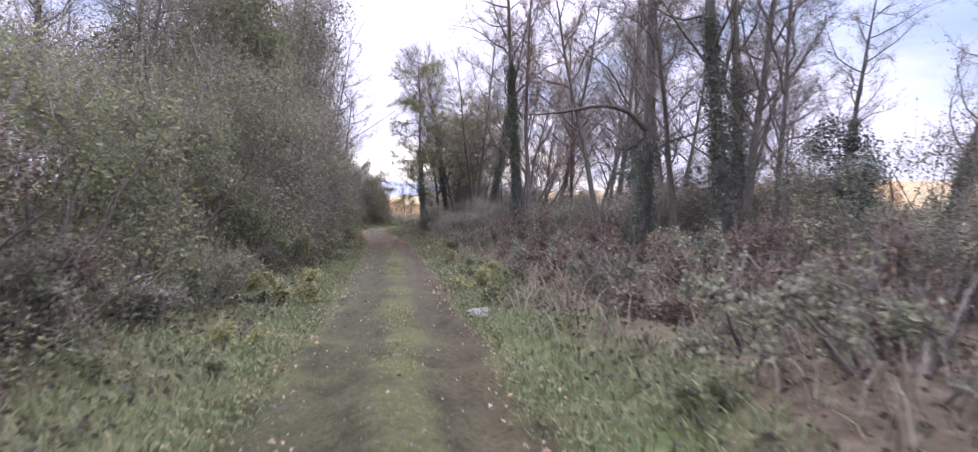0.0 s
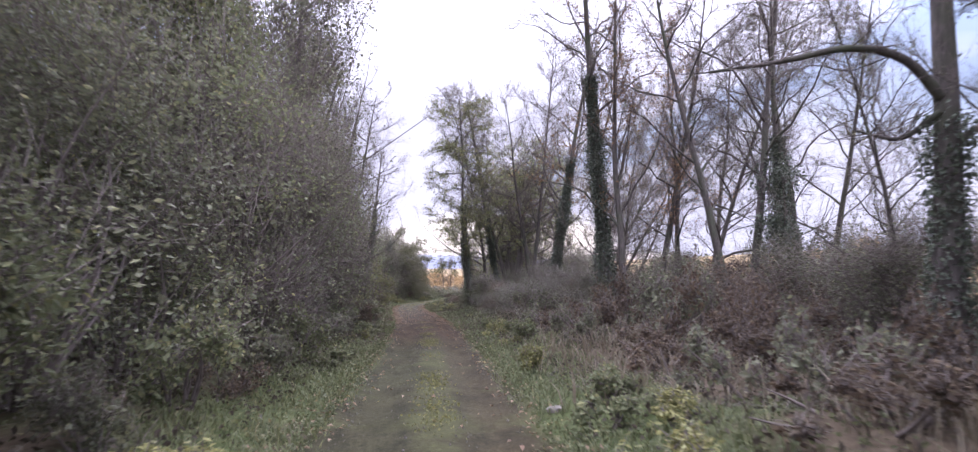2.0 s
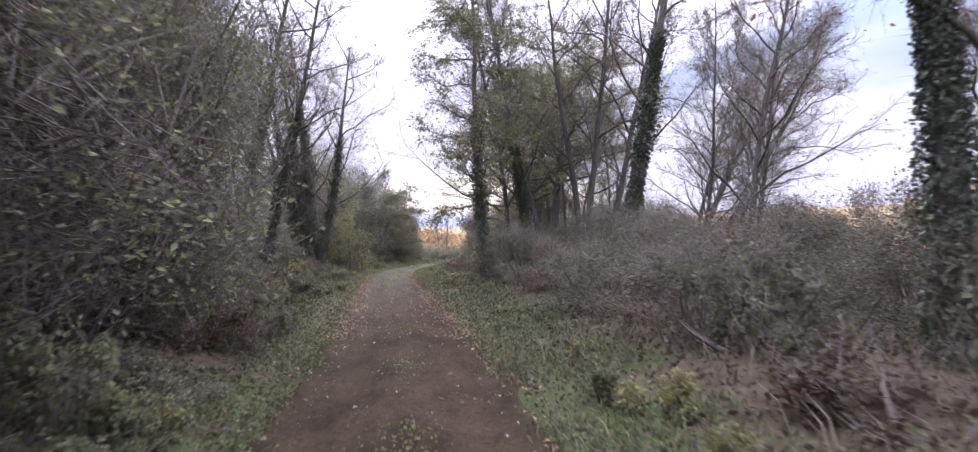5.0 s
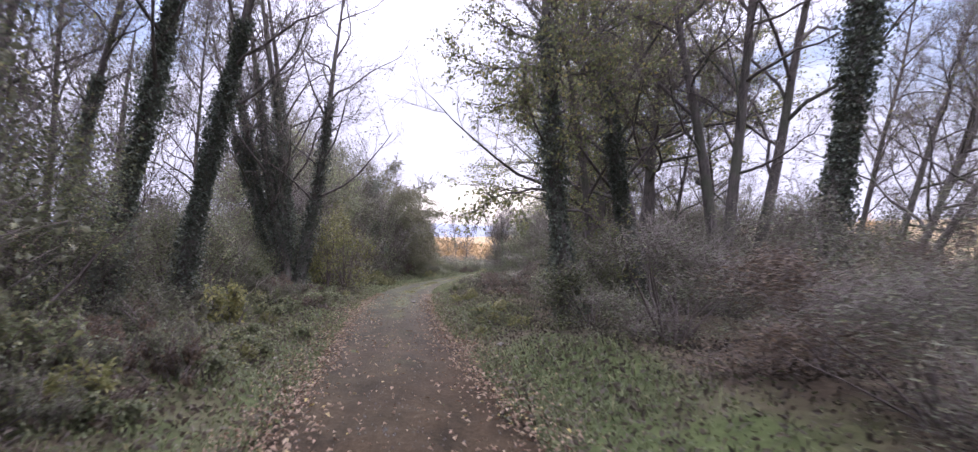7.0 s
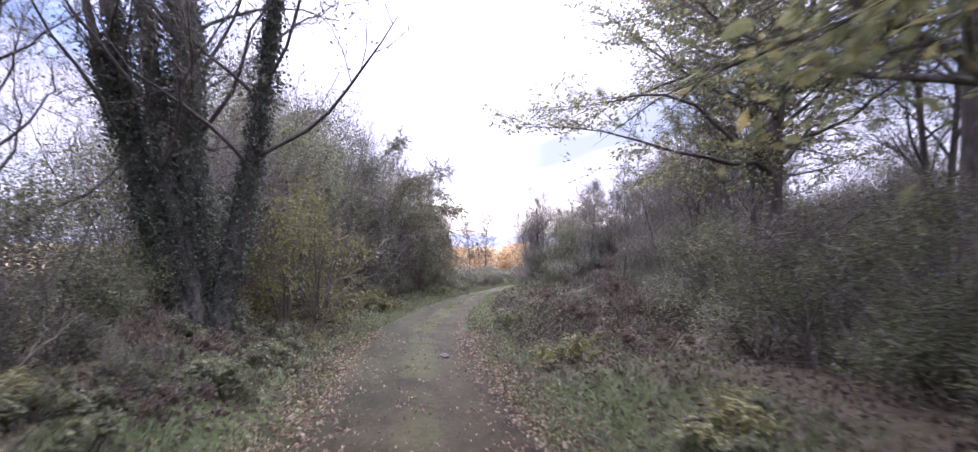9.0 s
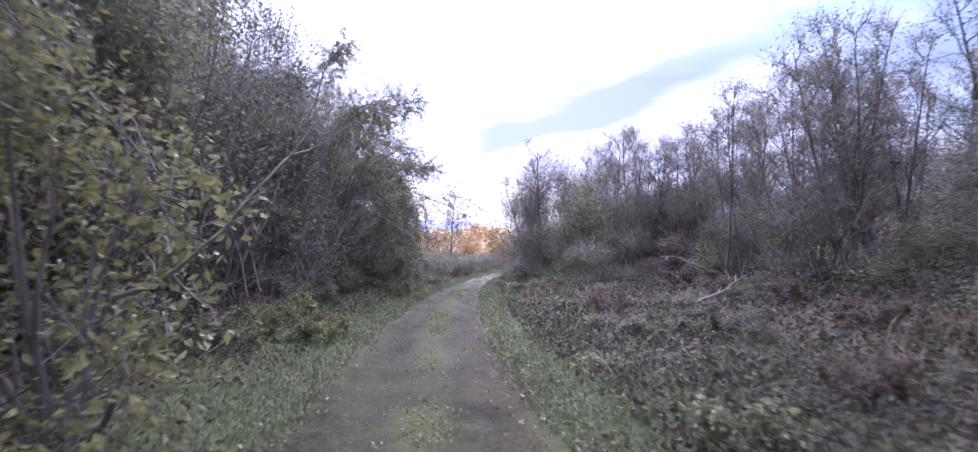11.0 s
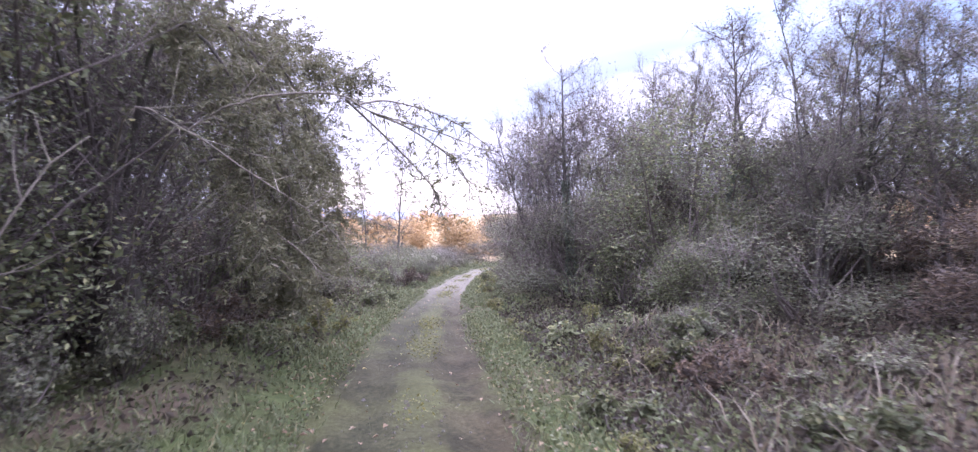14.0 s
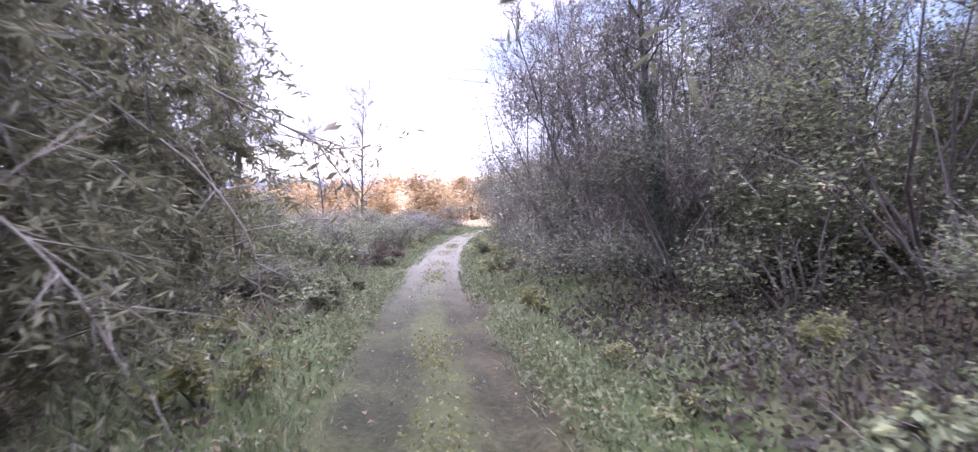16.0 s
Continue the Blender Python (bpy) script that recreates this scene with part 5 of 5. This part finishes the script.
def build_dead_branch(label, x, y, z, turn, tilt, length, seed, name="dead_branch"):
    """A bare forked stick of pale dead wood."""
    q = np.random.default_rng(seed)
    base = thing(name, label, "branch")
    base.matrix_world = pose(x, y, float(rise(np.float64(x), np.float64(y))) + z, tilt, 0, turn)
    s, t = Shape(), Shape()
    p = limb(q, (0, 0, 0), (0, 0, 1), length, 8, 0.16, 0.0)
    s.tube(p, [0.015 * (1 - 0.8 * i / 8) + 0.003 for i in range(9)], 6)
    part("stem", s.mesh("stem", PALE), base)
    for i in range(2, 8):
        c = limb(q, p[i], unit(p[i] - p[i - 1]) + q.normal(size=3) * 0.8, length * q.uniform(0.15, 0.35), 4, 0.2, 0.0)
        t.tube(c, [0.009, 0.008, 0.006, 0.004, 0.002], 4)
    tagged(part("twigwork", t.mesh("twigwork", PALE), base), kind="stuff")
    return base


for i, (x, y, z, turn, tilt, length) in enumerate((
    (-4.5, 73.6, 0, 20, -4, 3.6), (-4.2, 71.8, 0, 140, 6, 3.0), (-4.0, 69.8, 0, 250, -8, 2.6), (-3.9, 75.2, 0, 80, 12, 2.4),
    (-3.4, 73.0, 0, 300, 24, 1.6))):
    build_dead_branch("thin pale dead sapling standing in the hedge", x, y, z, turn, tilt, length, 200 + i, "dead_sapling")
for i, (x, y, z, turn, tilt, length) in enumerate((
    (-5.2, 53.2, 0.3, 60, 84, 1.1), (-3.6, 62.6, 0.9, 70, 70, 1.6), (-3.7, 63.0, 0.8, 110, 55, 1.2),
    (5.6, 74.2, 0.1, 240, 68, 1.4), (6.8, 73.0, 0.15, 210, 62, 1.3), (4.2, 70.5, 0.15, 80, 82, 1.2), (2.6, 68.5, 0.2, 100, 86, 1.0))):
    build_dead_branch("pale fallen dead branch lying in the undergrowth", x, y, z, turn, tilt, length, 220 + i, "fallen_branch")


def build_fallen_log():
    """A broken grey trunk propped up in the thicket, with stubs of branches."""
    q = np.random.default_rng(61)
    base = thing("fallen_log", "broken grey log with branch stubs lying propped in the thicket", "log")
    a = np.array((4.3, 70.3, float(rise(np.float64(4.3), np.float64(70.3))) - 0.05))
    base.location = a
    way = np.array((2.5, 0.4, 0.95))
    p = [way * t + q.normal(size=3) * 0.03 for t in np.linspace(0, 1, 9)]
    s = Shape()
    s.tube(p, [0.08, 0.075, 0.075, 0.07, 0.07, 0.065, 0.06, 0.05, 0.04], 9)
    part("trunk", s.mesh("trunk", TWIG), base)
    for k, d, length in ((2, (-0.6, -0.5, 0.35), 1.0), (4, (0.3, -0.6, 0.8), 0.9), (6, (-0.2, -0.6, 0.9), 1.1), (7, (0.8, -0.3, 0.2), 1.2)):
        c = limb(q, p[k], d, length, 5, 0.14, 0.0)
        s = Shape()
        s.tube(c, [0.035, 0.03, 0.024, 0.018, 0.012, 0.006], 6)
        part("branch_stub", s.mesh("branch_stub", TWIG), base)
    return base


fallen_log = build_fallen_log()


def build_stone(name, label, x, y, size, seed, mat, flat=0.5):
    bm = bmesh.new()
    bmesh.ops.create_icosphere(bm, subdivisions=2, radius=size)
    for v in bm.verts:
        v.co *= 1 + 0.35 * noise.noise(v.co * (1.3 / size) + Vector((seed, 0, 0)))
        v.co.z *= flat
    me = bpy.data.meshes.new(name)
    bm.to_mesh(me)
    bm.free()
    me.materials.append(mat)
    ob = tagged(new(name, me), label, "stone" if name == "stone" else "clod")
    ob.location = (x, y, max(float(rise(np.float64(x), np.float64(y))), 0.0) + size * flat * 0.4)
    ob.rotation_euler = (0, 0, seed)
    return ob


for i, (x, y, size) in enumerate(((1.12, 10.7, 0.15), (1.3, 10.95, 0.11), (1.22, 10.45, 0.08), (6.5, 11.4, 0.12), (1.25, 17.5, 0.09), (-1.3, 58.0, 0.08), (0.45, 46.5, 0.08))):
    build_stone("stone", "pale flat stone at the edge of the track", x, y, size, i * 1.7, STONE)
for i, (x, y, size) in enumerate(((0.02, 7.5, 0.1), (0.1, 7.9, 0.08), (-0.04, 8.4, 0.09), (0.06, 8.9, 0.07), (-0.02, 10.2, 0.07), (0.1, 20.5, 0.07), (-1.5, 55.5, 0.06))):
    build_stone("earth_clod", "dark mossy clod of earth between the ruts", x, y, size, i * 2.3, CLOD, 0.4)
tx, ty = [], []
for x, y in ((2.75, 12.5), (3.1, 11.0), (3.4, 8.4), (2.3, 33.3), (3.2, 22.0)):
    tx.append(x + g.normal(size=26) * 0.3)
    ty.append(y + g.normal(size=26) * 0.3)
straw_tufts = build_grass("straw_tufts", "tall bleached grass stalks on the verge", 0, 14, STRAW, 0.6, 0, (np.concatenate(tx), np.concatenate(ty)))


def build_pebbles(name, label, n, seed):
    """Small stones and crumbs of earth strewn over the ruts, each a low eight-sided lump."""
    q = np.random.default_rng(seed)
    y = q.uniform(1, 98, n)
    off = np.where(q.random(n) < 0.5, q.normal(size=n) * 0.25, q.choice((-1.0, 1.0), n) * (0.75 + np.abs(q.normal(size=n)) * 0.25))
    x = np.interp(y, _ry, _rx) + off
    r = q.uniform(0.005, 0.015, n) * np.where(q.random(n) < 0.05, 1.7, 1.0)
    a = q.uniform(0, 6.28, n)
    c = np.stack([x, y, np.where(np.abs(off) < 0.35, 0.03, 0.005) + r * 0.3], 1)
    v = []
    for k in range(4):
        v.append(c + np.stack([np.cos(a + k * 1.57) * r * (1.2 if k % 2 else 0.8), np.sin(a + k * 1.57) * r * (1.2 if k % 2 else 0.8), -r * 0.5], 1))
    v.append(c + np.stack([q.normal(size=n) * r * 0.2, q.normal(size=n) * r * 0.2, r * 0.7], 1))
    s = Shape()
    s.v, s.count = [np.stack(v, 1).reshape(-1, 3)], 5 * n
    o = np.arange(n)[:, None] * 5
    s.f = np.concatenate([o + (0, 1, 4), o + (1, 2, 4), o + (2, 3, 4), o + (3, 0, 4)]).tolist()
    return tagged(new(name, s.mesh(name, PEBBLE, False)), label, "pebbles", kind="stuff")


pebbles = build_pebbles("pebbles", "small stones and crumbs of earth on the track", 7000, 23)
